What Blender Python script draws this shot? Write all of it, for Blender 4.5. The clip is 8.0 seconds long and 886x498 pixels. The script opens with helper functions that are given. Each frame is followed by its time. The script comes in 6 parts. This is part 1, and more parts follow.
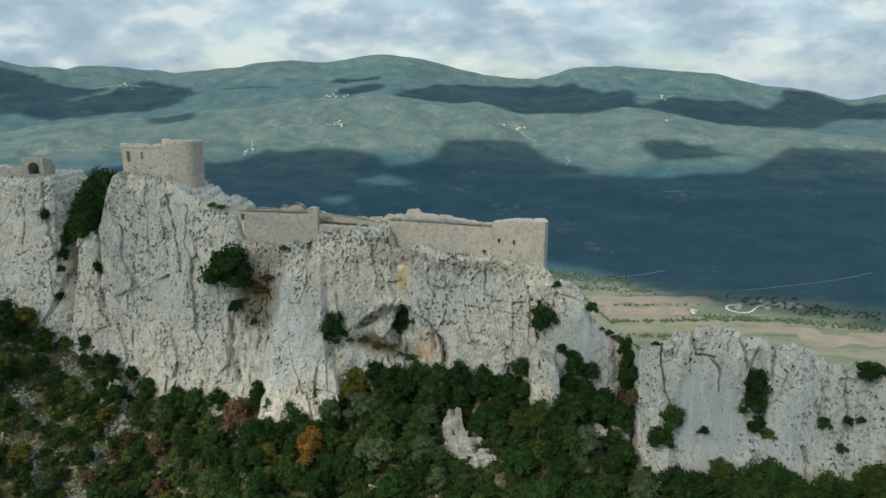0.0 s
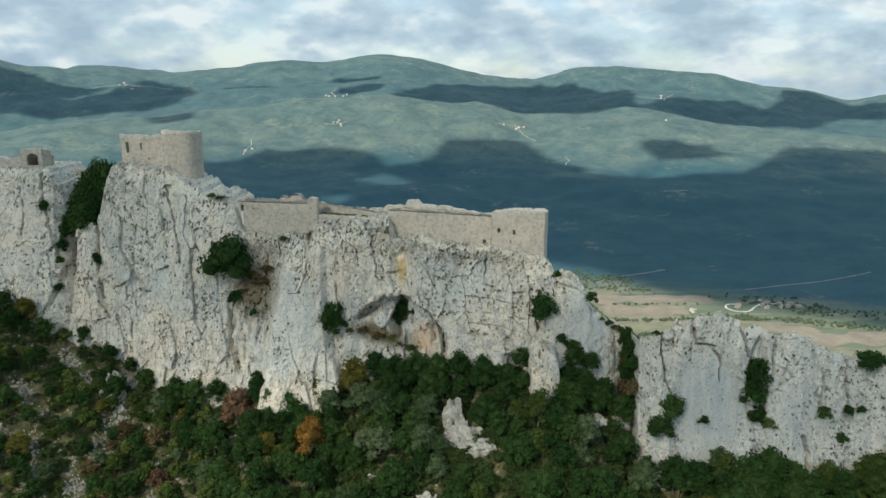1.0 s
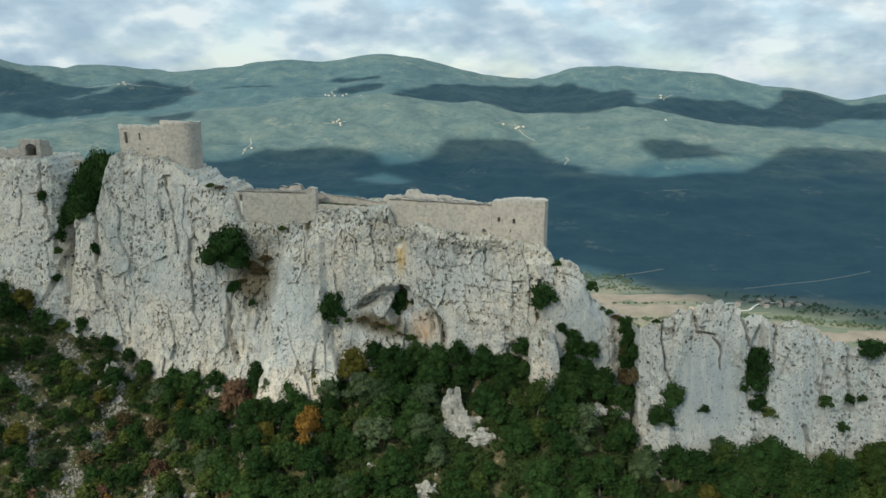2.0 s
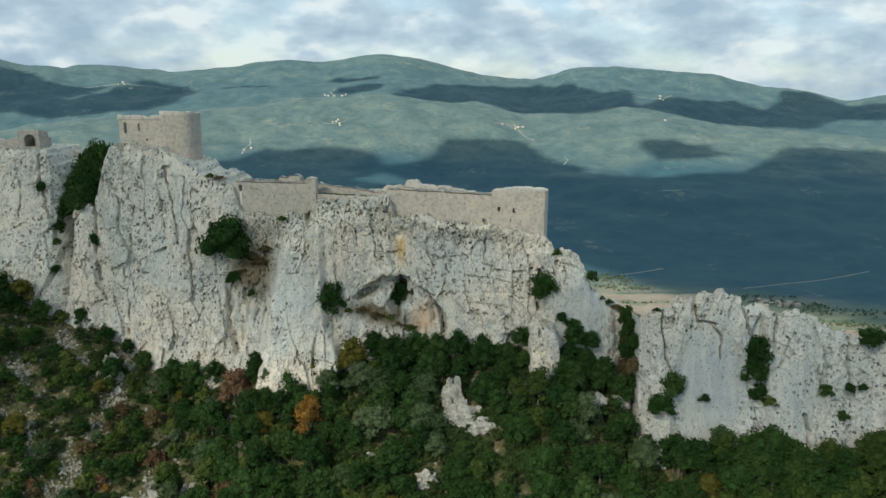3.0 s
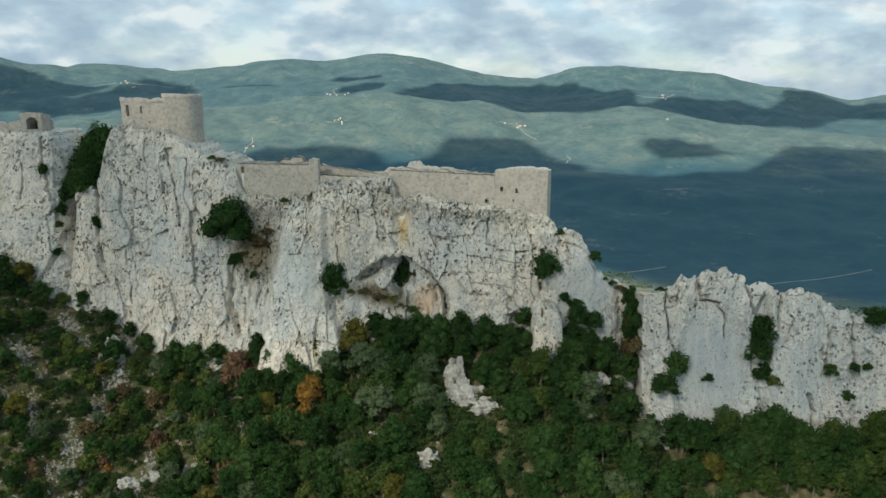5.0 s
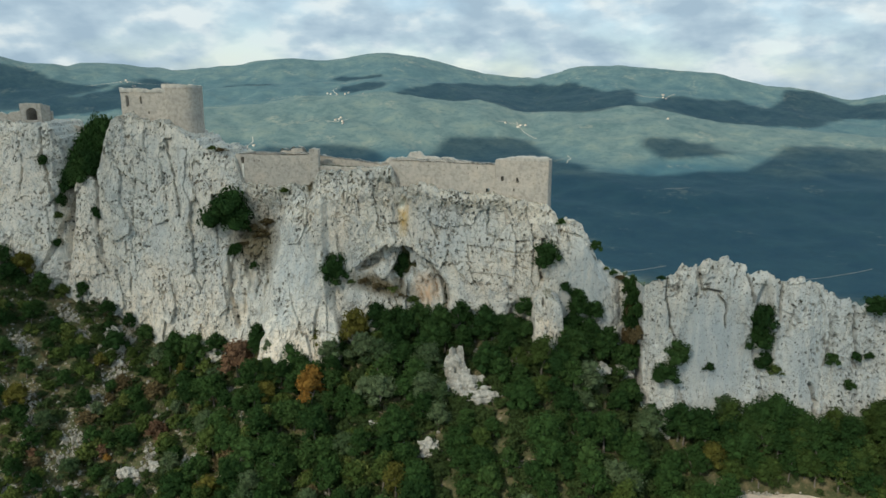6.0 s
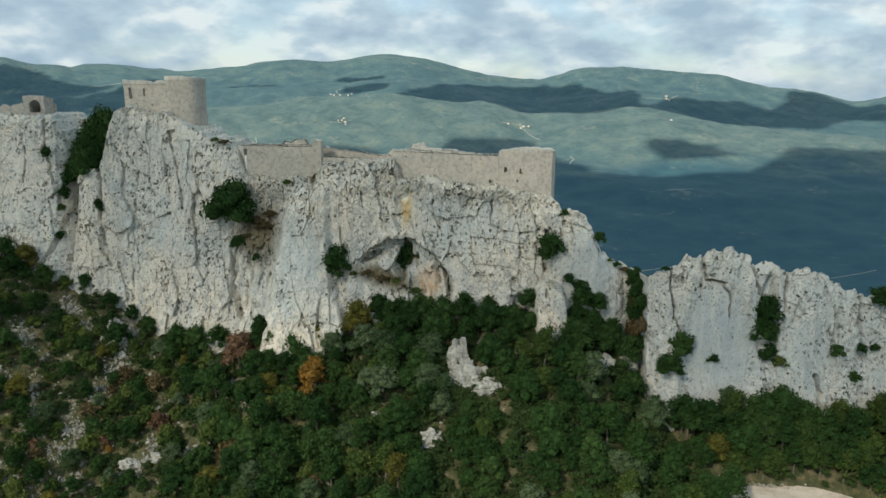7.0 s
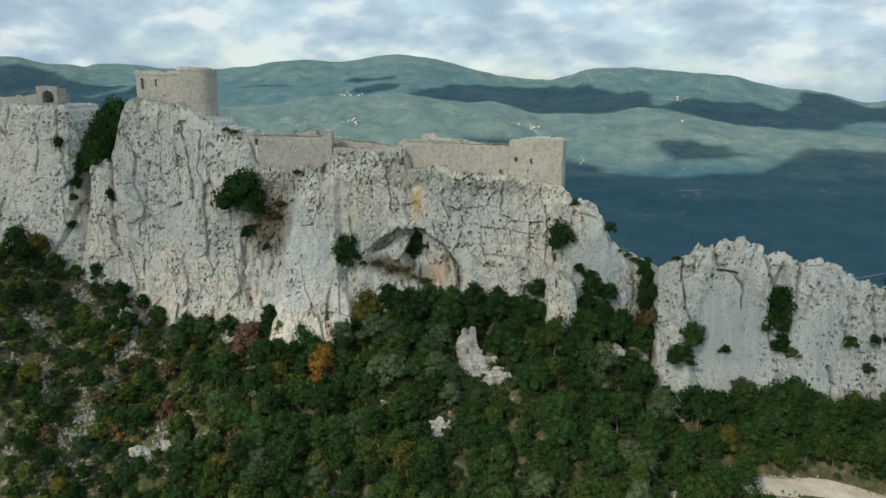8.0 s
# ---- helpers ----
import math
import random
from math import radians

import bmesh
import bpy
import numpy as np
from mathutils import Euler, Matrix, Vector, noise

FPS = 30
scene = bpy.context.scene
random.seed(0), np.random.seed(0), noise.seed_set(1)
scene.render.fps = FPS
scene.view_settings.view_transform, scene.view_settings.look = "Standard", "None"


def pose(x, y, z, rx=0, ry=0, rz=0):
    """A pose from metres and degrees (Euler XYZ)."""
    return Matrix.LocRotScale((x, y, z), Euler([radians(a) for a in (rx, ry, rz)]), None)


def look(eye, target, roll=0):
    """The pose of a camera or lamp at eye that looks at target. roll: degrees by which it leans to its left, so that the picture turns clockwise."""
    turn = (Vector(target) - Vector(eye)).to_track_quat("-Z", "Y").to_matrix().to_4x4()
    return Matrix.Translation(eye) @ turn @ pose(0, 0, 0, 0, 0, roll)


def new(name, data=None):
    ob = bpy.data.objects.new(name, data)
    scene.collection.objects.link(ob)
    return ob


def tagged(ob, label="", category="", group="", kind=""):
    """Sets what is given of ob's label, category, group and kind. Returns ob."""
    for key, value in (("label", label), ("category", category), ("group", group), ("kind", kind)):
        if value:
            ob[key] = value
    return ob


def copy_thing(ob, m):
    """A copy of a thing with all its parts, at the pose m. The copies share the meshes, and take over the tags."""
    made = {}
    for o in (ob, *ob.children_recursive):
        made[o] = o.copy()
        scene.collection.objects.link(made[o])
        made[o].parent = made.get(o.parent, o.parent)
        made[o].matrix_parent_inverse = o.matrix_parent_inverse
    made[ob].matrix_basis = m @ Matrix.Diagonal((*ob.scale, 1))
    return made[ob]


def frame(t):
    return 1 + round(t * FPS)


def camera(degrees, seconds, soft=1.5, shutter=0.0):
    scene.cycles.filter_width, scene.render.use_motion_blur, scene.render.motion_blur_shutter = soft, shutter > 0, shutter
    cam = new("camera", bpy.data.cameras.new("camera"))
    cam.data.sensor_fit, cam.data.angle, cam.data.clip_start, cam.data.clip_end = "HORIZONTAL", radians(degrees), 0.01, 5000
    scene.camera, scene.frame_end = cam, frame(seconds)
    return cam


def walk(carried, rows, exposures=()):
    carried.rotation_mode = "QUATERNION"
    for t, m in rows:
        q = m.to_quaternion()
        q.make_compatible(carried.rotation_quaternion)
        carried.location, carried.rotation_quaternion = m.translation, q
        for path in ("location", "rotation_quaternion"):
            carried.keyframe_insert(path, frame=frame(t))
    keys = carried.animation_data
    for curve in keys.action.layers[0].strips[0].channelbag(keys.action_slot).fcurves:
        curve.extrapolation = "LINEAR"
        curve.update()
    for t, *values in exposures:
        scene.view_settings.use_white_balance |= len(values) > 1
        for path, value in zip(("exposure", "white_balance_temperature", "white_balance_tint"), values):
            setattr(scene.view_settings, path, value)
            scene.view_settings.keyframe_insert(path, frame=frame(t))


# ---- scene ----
cam = camera(63.5, 8.0, soft=1.55)
METRES, EYE, TILT, LEAN, TURN = 20.0, 80.0, -13.0, 0.0, 0.0
ROWS = [
    (0.0, -0.0066, 0.0, -0.0145, -0.0302, 0.106, -0.0059),
    (0.5, -0.0119, 0.0074, -0.0765, -0.0753, 0.113, -0.0201),
    (1.0, -0.0136, 0.0183, -0.1363, -0.093, 0.1217, -0.0448),
    (1.5, -0.0126, 0.036, -0.195, -0.0973, 0.118, -0.0603),
    (3.0, -0.0208, 0.0654, -0.3936, -0.1895, 0.1914, -0.1287),
    (3.5, -0.024, 0.0735, -0.4404, -0.0022, 0.2067, -0.2069),
    (4.0, -0.0225, 0.0803, -0.4958, -0.004, 0.2138, -0.2019),
    (4.5, -0.0233, 0.086, -0.5593, -0.0162, 0.1845, -0.1911),
    (6.0, -0.0291, 0.1149, -0.7405, -0.0177, 0.1836, -0.2646),
    (6.5, -0.0279, 0.1346, -0.8015, 0.0466, 0.2719, -0.2797),
    (7.0, -0.0301, 0.1423, -0.8584, 0.2145, 0.3033, -0.3567),
    (7.5, -0.0329, 0.1482, -0.9207, 0.684, 0.3212, -0.4411),
    (8.0, -0.0321, 0.1571, -0.9856, 0.9804, 0.3589, -0.6466),
]
walk(cam, [(t, pose(0, 0, EYE, TILT, LEAN, TURN) @ pose(METRES * x, METRES * y, METRES * z, 90 + pitch, roll, yaw)) for t, x, y, z, yaw, pitch, roll in ROWS], [(0.0, 0.03, 6380, 6), (0.5, 0.17, 6380, 6), (1.2, 0.19, 6380, 6), (3.0, 0.16, 6380, 6), (8.0, 0.14, 6380, 6)])

# ---- world, sun, clouds ----
SUN_EL, SUN_AZ = 38.0, 216.0
SUN_DIR = Vector((math.cos(radians(SUN_EL)) * math.sin(radians(SUN_AZ)), math.cos(radians(SUN_EL)) * math.cos(radians(SUN_AZ)), math.sin(radians(SUN_EL))))
SUN_POWER, SKY_GAIN, CLOUD_GAIN = 5.0, 0.12, 0.88
sun = new("sun", bpy.data.lights.new("sun", "SUN"))
sun.data.energy, sun.data.angle, sun.data.color = SUN_POWER, radians(1.1), (1.0, 0.91, 0.75)
sun.matrix_world = look(SUN_DIR * 2000, (0, 0, 0))


class Nodes:
    """Short hand for building a node tree."""

    def __init__(self, tree):
        self.tree = tree
        tree.nodes.clear()

    def put(self, socket, value):
        if isinstance(value, bpy.types.NodeSocket):
            self.tree.links.new(value, socket)
        elif value is not None:
            if socket.type in ("RGBA",) and len(value) == 3:
                value = (*value, 1)
            socket.default_value = value

    def node(self, kind, out=0, **inputs):
        n = self.tree.nodes.new(kind)
        for k, v in inputs.items():
            key = int(k[1:]) if k[0] == "i" and k[1:].isdigit() else k.replace("_", " ")
            self.put(n.inputs[key], v)
        return n.outputs[out]

    def math(self, op, a, b=None, clamp=False):
        n = self.tree.nodes.new("ShaderNodeMath")
        n.operation, n.use_clamp = op, clamp
        self.put(n.inputs[0], a), self.put(n.inputs[1], b)
        return n.outputs[0]

    def vec(self, op, a, b=None):
        n = self.tree.nodes.new("ShaderNodeVectorMath")
        n.operation = op
        self.put(n.inputs[0], a), self.put(n.inputs[1], b)
        return n.outputs[1 if op == "LENGTH" else 0]

    def scale(self, v, k):
        n = self.tree.nodes.new("ShaderNodeVectorMath")
        n.operation = "SCALE"
        self.put(n.inputs[0], v), self.put(n.inputs["Scale"], k)
        return n.outputs[0]

    def mix(self, k, a, b, blend="MIX"):
        n = self.tree.nodes.new("ShaderNodeMix")
        n.data_type, n.blend_type = "RGBA", blend
        self.put(n.inputs[0], k), self.put(n.inputs[6], a), self.put(n.inputs[7], b)
        return n.outputs[2]

    def ramp(self, k, *stops):
        n = self.tree.nodes.new("ShaderNodeValToRGB")
        e = n.color_ramp.elements
        while len(e) < len(stops):
            e.new(0.5)
        for el, (p, c) in zip(e, stops):
            el.position, el.color = p, ((c, c, c, 1) if isinstance(c, (int, float)) else (*c, 1))
        self.put(n.inputs[0], k)
        return n.outputs[0]

    def noise(self, where, scale, detail=5.0, rough=0.55, distort=0.0):
        return self.node("ShaderNodeTexNoise", 0, Vector=where, Scale=scale, Detail=detail, Roughness=rough, Distortion=distort)

    def stretch(self, where, sx, sy, sz):
        return self.vec("MULTIPLY", where, (sx, sy, sz))

    def bump(self, height, strength, distance, normal=None):
        return self.node("ShaderNodeBump", 0, Height=height, Strength=strength, Distance=distance, Normal=normal)


world = bpy.data.worlds.new("sky")
scene.world = world
world.use_nodes = True
w = Nodes(world.node_tree)
way = w.node("ShaderNodeTexCoord", 0)
sky_node = w.tree.nodes.new("ShaderNodeTexSky")
sky_node.sky_type, sky_node.sun_disc, sky_node.altitude = "NISHITA", False, 800.0
sky_node.sun_elevation, sky_node.sun_rotation = radians(SUN_EL), radians(SUN_AZ)
split = w.tree.nodes.new("ShaderNodeSeparateXYZ")
w.put(split.inputs[0], way)
roll = w.stretch(way, 1.0, 1.0, 2.2)
puffs = w.noise(roll, 9.0, 5, 0.5)
broad = w.noise(roll, 2.2, 3, 0.5)
cover = w.ramp(w.math("ADD", w.math("MULTIPLY", puffs, 0.7), w.math("MULTIPLY", broad, 0.3)), (0.36, 0.50), (0.52, 1.0))
shade = w.ramp(w.math("ADD", w.math("MULTIPLY", w.noise(roll, 17.0, 5, 0.5), 0.6), w.math("MULTIPLY", w.noise(roll, 6.0, 3, 0.5), 0.4)), (0.39, (0.46, 0.60, 0.73)), (0.50, (0.60, 0.74, 0.85)), (0.60, (0.91, 0.985, 1.01)))
zenith = w.math("ADD", w.math("MULTIPLY", w.math("MAXIMUM", split.outputs[2], 0.0), 0.6), 0.82)
clouds, blue = w.scale(shade, w.math("MULTIPLY", zenith, CLOUD_GAIN)), w.scale(sky_node.outputs[0], SKY_GAIN)
background = w.node("ShaderNodeBackground", 0, Color=w.mix(cover, blue, clouds), Strength=1.0)
w.tree.links.new(background, w.tree.nodes.new("ShaderNodeOutputWorld").inputs[0])


# ---- materials ----
def material(name, rough=0.9):
    m = bpy.data.materials.new(name)
    m.use_nodes = True
    n = Nodes(m.node_tree)
    shader = n.tree.nodes.new("ShaderNodeBsdfPrincipled")
    shader.inputs["Roughness"].default_value = rough
    shader.inputs["Specular IOR Level"].default_value = 0.25
    n.tree.links.new(shader.outputs[0], n.tree.nodes.new("ShaderNodeOutputMaterial").inputs[0])
    return m, n, shader


def oval(n, where, centre, sizes):
    """A soft spot: 1 at its centre and 0 at its rim."""
    d = n.vec("LENGTH", n.vec("MULTIPLY", n.vec("SUBTRACT", where, centre), tuple(1 / s if s else 0 for s in sizes)))
    return n.ramp(d, (0.35, 1.0), (1.0, 0.0))


def limestone():
    m, n, shader = material("limestone")
    here = n.node("ShaderNodeTexCoord", 3)
    broad, mid, fine = n.noise(here, 0.07, 6, 0.6, 0.5), n.noise(n.stretch(here, 1.0, 1.0, 0.75), 0.62, 8, 0.7, 0.4), n.noise(n.stretch(here, 1.0, 1.0, 0.8), 2.4, 6, 0.7)
    base = n.ramp(broad, (0.36, (0.51, 0.495, 0.445)), (0.46, (0.595, 0.555, 0.48)), (0.56, (0.65, 0.58, 0.475)), (0.68, (0.66, 0.56, 0.435)))
    patch = n.noise(n.stretch(here, 1.0, 1.0, 0.8), 0.24, 7, 0.68, 0.6)
    base = n.mix(n.ramp(patch, (0.36, 0.7), (0.50, 0.0)), base, (0.43, 0.425, 0.395))
    base = n.mix(n.ramp(patch, (0.52, 0.0), (0.64, 0.6)), base, (0.68, 0.615, 0.515))
    # grey weathering and pale fresh faces
    base = n.mix(n.ramp(mid, (0.36, 0.75), (0.49, 0.0)), base, (0.34, 0.34, 0.315))
    base = n.mix(n.ramp(mid, (0.53, 0.0), (0.66, 0.6)), base, (0.70, 0.665, 0.59))
    # blue-grey sheets of water-washed rock
    washed = n.noise(n.stretch(here, 1.0, 1.0, 0.35), 0.16, 5, 0.6, 0.6)
    base = n.mix(n.ramp(washed, (0.53, 0.0), (0.64, 0.5)), base, (0.47, 0.485, 0.465))
    streak = n.noise(n.stretch(here, 0.75, 0.75, 0.05), 1.0, 5, 0.65, 0.4)
    base = n.mix(n.ramp(streak, (0.54, 0.0), (0.66, 0.45)), base, (0.30, 0.32, 0.315))
    base = n.mix(n.ramp(streak, (0.33, 0.5), (0.43, 0.0)), base, (0.66, 0.63, 0.56))
    for centre, sizes, much, tone in (((72, 0, 12), (44, 0, 34), 0.8, (0.42, 0.44, 0.43)), ((57, 0, 10), (10, 0, 17), 0.85, (0.375, 0.40, 0.40)), ((31, 0, 22), (10, 0, 13), 0.85, (0.42, 0.44, 0.43)),
                                      ((-37, 0, 20), (8, 0, 13), 0.6, (0.47, 0.50, 0.495)), ((-2, 0, 32), (7, 0, 9), 0.55, (0.47, 0.48, 0.465)), ((-78, 0, 44), (12, 0, 16), 0.45, (0.47, 0.485, 0.465)), ((-60, 0, 20), (6, 0, 16), 0.4, (0.48, 0.50, 0.495))):
        base = n.mix(n.math("MULTIPLY", oval(n, here, centre, sizes), n.ramp(streak, (0.38, 0.45 * much), (0.60, much))), base, tone)
    for centre, sizes, much in (((-98, 0, 17), (9, 0, 11), 0.7), ((-72, 0, 14), (12, 0, 10), 0.55), ((-37, 0, 1), (11, 0, 8), 0.8), ((12, 0, 22), (12, 0, 8), 0.6), ((-26, 0, 32), (8, 0, 8), 0.6), ((-6, 0, 31), (5, 0, 4), 0.5), ((-118, 0, 40), (16, 0, 18), 0.6), ((-96, 0, 30), (8, 0, 12), 0.4), ((-62, 0, 38), (8, 0, 10), 0.4)):
        base = n.mix(n.math("MULTIPLY", oval(n, here, centre, sizes), n.ramp(mid, (0.40, 0.15), (0.56, much))), base, (0.70, 0.595, 0.475))
    base = n.mix(n.ramp(fine, (0.35, 0.85), (0.43, 0.0)), base, (0.12, 0.12, 0.105))
    # a broken net of dark fissures, none on the smooth slabs
    plain = n.math("SUBTRACT", 1.0, n.math("MULTIPLY", n.math("MAXIMUM", oval(n, here, (57, 0, 9), (9, 0, 15)), oval(n, here, (31, 0, 22), (8, 0, 9))), 0.85))
    drift = n.scale(n.node("ShaderNodeTexNoise", 1, Vector=here, Scale=0.7, Detail=5.0), 1.5)
    for scale, tall, thin, lo in ((0.42, 0.40, 0.035, 0.50), (1.0, 0.55, 0.05, 0.49)):
        net = n.tree.nodes.new("ShaderNodeTexVoronoi")
        net.feature = "DISTANCE_TO_EDGE"
        n.put(net.inputs["Vector"], n.vec("ADD", n.stretch(here, 1.0, 0.3, tall), drift)), n.put(net.inputs["Scale"], scale)
        line = n.math("MULTIPLY", n.ramp(net.outputs[0], (0.0, 1.0), (thin, 0.0)), n.ramp(n.noise(here, 0.33, 5, 0.65), (lo, 0.0), (lo + 0.07, 0.7)))
        base = n.mix(n.math("MULTIPLY", line, plain), base, (0.19, 0.18, 0.155))
    # solution pockets in clusters, the shade inside the holes painted near black; thickest under the castle and on the
    # eastern crag
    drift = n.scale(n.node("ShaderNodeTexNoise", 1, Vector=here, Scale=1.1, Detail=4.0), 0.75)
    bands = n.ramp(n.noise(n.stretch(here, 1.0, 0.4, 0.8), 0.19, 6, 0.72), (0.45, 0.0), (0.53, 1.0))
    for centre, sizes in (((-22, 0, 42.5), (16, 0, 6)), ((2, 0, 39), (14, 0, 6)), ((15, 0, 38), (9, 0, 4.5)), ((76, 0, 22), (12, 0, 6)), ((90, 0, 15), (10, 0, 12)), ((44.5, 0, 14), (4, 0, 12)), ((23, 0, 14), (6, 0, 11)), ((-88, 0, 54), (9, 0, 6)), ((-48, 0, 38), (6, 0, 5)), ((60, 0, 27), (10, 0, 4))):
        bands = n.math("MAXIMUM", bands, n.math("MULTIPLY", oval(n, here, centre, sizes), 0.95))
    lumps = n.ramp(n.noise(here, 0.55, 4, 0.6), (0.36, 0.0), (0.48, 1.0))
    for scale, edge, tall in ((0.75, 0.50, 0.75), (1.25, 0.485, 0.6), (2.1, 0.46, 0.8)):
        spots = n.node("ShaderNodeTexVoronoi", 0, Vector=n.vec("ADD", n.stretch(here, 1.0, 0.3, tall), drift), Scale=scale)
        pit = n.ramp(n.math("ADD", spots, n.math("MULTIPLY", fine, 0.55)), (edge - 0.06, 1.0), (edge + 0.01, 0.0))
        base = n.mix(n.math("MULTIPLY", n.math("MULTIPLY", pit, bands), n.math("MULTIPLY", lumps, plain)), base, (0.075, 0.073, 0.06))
    rust = n.math("MULTIPLY", oval(n, here, (-10.1, 0, 34.4), (1.7, 0, 6.0)), n.ramp(n.noise(n.stretch(here, 1.2, 1.2, 0.12), 1.0, 4), (0.38, 0.35), (0.55, 1.0)))
    base = n.mix(rust, base, (0.60, 0.41, 0.17))
    base = n.mix(n.math("MULTIPLY", oval(n, here, (-10.4, 0, 37.2), (1.1, 0, 2.2)), n.ramp(mid, (0.40, 0.3), (0.50, 1.0))), base, (0.90, 0.86, 0.74))
    base = n.mix(n.math("MULTIPLY", oval(n, here, (-4.6, 0, 17.6), (4.0, 0, 4.6)), n.ramp(mid, (0.38, 0.35), (0.54, 0.9))), base, (0.62, 0.41, 0.25))
    # dry turf on the ledges
    slope = n.tree.nodes.new("ShaderNodeSeparateXYZ")
    n.put(slope.inputs[0], here)
    falling = n.math("ADD", slope.outputs[2], n.math("MULTIPLY", slope.outputs[0], 0.19))
    level_ = n.tree.nodes.new("ShaderNodeCombineXYZ")
    n.put(level_.inputs[0], slope.outputs[0]), n.put(level_.inputs[2], falling)
    turf = n.math("MAXIMUM", oval(n, here, (-48.4, 0, 26.4), (8.5, 0, 9.0)), oval(n, level_.outputs[0], (-15.0, 0, 15.0), (11, 0, 3.4)))
    turf = n.math("MAXIMUM", turf, oval(n, here, (-33.6, 0, 41.4), (1.3, 0, 4.2)))
    turf = n.math("MULTIPLY", turf, n.ramp(mid, (0.30, 0.0), (0.42, 0.95)))
    base = n.mix(turf, base, n.ramp(fine, (0.35, (0.06, 0.052, 0.026)), (0.6, (0.16, 0.12, 0.062))))
    # moss and dry grass on the flats
    up = n.tree.nodes.new("ShaderNodeSeparateXYZ")
    n.put(up.inputs[0], n.node("ShaderNodeNewGeometry", 1))
    grass = n.math("MULTIPLY", n.ramp(up.outputs[2], (0.80, 0.0), (0.95, 1.0)), n.ramp(mid, (0.42, 0.0), (0.55, 0.7)))
    base = n.mix(grass, base, n.ramp(fine, (0.35, (0.08, 0.075, 0.035)), (0.6, (0.20, 0.165, 0.08))))
    n.put(shader.inputs["Base Color"], base)
    rough = n.bump(n.noise(n.stretch(here, 1.0, 1.0, 0.7), 0.9, 9, 0.72), 0.7, 0.42)
    n.put(shader.inputs["Normal"], n.bump(n.noise(here, 5.0, 6, 0.7), 0.6, 0.10, rough))
    return m


def masonry_stone(name, tint):
    m, n, shader = material(name)
    here = n.node("ShaderNodeTexCoord", 3)
    swap = n.tree.nodes.new("ShaderNodeSeparateXYZ")
    n.put(swap.inputs[0], here)
    flat = n.tree.nodes.new("ShaderNodeCombineXYZ")
    n.put(flat.inputs[0], n.math("ADD", swap.outputs[0], n.math("MULTIPLY", swap.outputs[1], 0.83))), n.put(flat.inputs[1], swap.outputs[2])
    warped = n.vec("ADD", flat.outputs[0], n.scale(n.node("ShaderNodeTexNoise", 1, Vector=here, Scale=0.8, Detail=2.0), 0.18))
    brick = n.tree.nodes.new("ShaderNodeTexBrick")
    for k, v in (("Scale", 1.0), ("Brick Width", 0.55), ("Row Height", 0.27), ("Mortar Size", 0.02), ("Mortar Smooth", 0.6), ("Bias", 0.0)):
        brick.inputs[k].default_value = v
    n.put(brick.inputs["Vector"], warped)
    n.put(brick.inputs["Color1"], tuple(c * 0.93 for c in tint)), n.put(brick.inputs["Color2"], tuple(c * 1.06 for c in tint)), n.put(brick.inputs["Mortar"], tuple(c * 0.92 for c in tint))
    broad, mid = n.noise(here, 0.22, 5, 0.6, 0.4), n.noise(here, 1.1, 6, 0.65)
    base = n.mix(n.ramp(broad, (0.35, 0.55), (0.52, 0.0)), brick.outputs[0], tuple(c * k for c, k in zip(tint, (0.72, 0.74, 0.76))))
    base = n.mix(n.ramp(broad, (0.55, 0.0), (0.70, 0.5)), base, tuple(c * k for c, k in zip(tint, (1.2, 1.12, 1.0))))
    base = n.mix(n.ramp(mid, (0.36, 0.8), (0.51, 0.0)), base, tuple(c * k for c, k in zip(tint, (0.62, 0.63, 0.64))))
    base = n.mix(n.ramp(mid, (0.56, 0.0), (0.68, 0.5)), base, tuple(c * 1.2 for c in tint))
    chips = n.node("ShaderNodeTexVoronoi", 0, Vector=flat.outputs[0], Scale=1.5)
    base = n.mix(n.math("MULTIPLY", n.ramp(chips, (0.08, 0.9), (0.15, 0.0)), n.ramp(broad, (0.44, 0.0), (0.56, 1.0))), base, tuple(c * 0.35 for c in tint))
    drip = n.noise(n.stretch(here, 0.8, 0.8, 0.07), 1.0, 4, 0.6)
    base = n.mix(n.ramp(drip, (0.56, 0.0), (0.70, 0.4)), base, tuple(c * 0.62 for c in tint))
    n.put(shader.inputs["Base Color"], base)
    n.put(shader.inputs["Normal"], n.bump(n.math("ADD", n.math("MULTIPLY", brick.outputs[1], -0.6), mid), 0.7, 0.12))
    return m


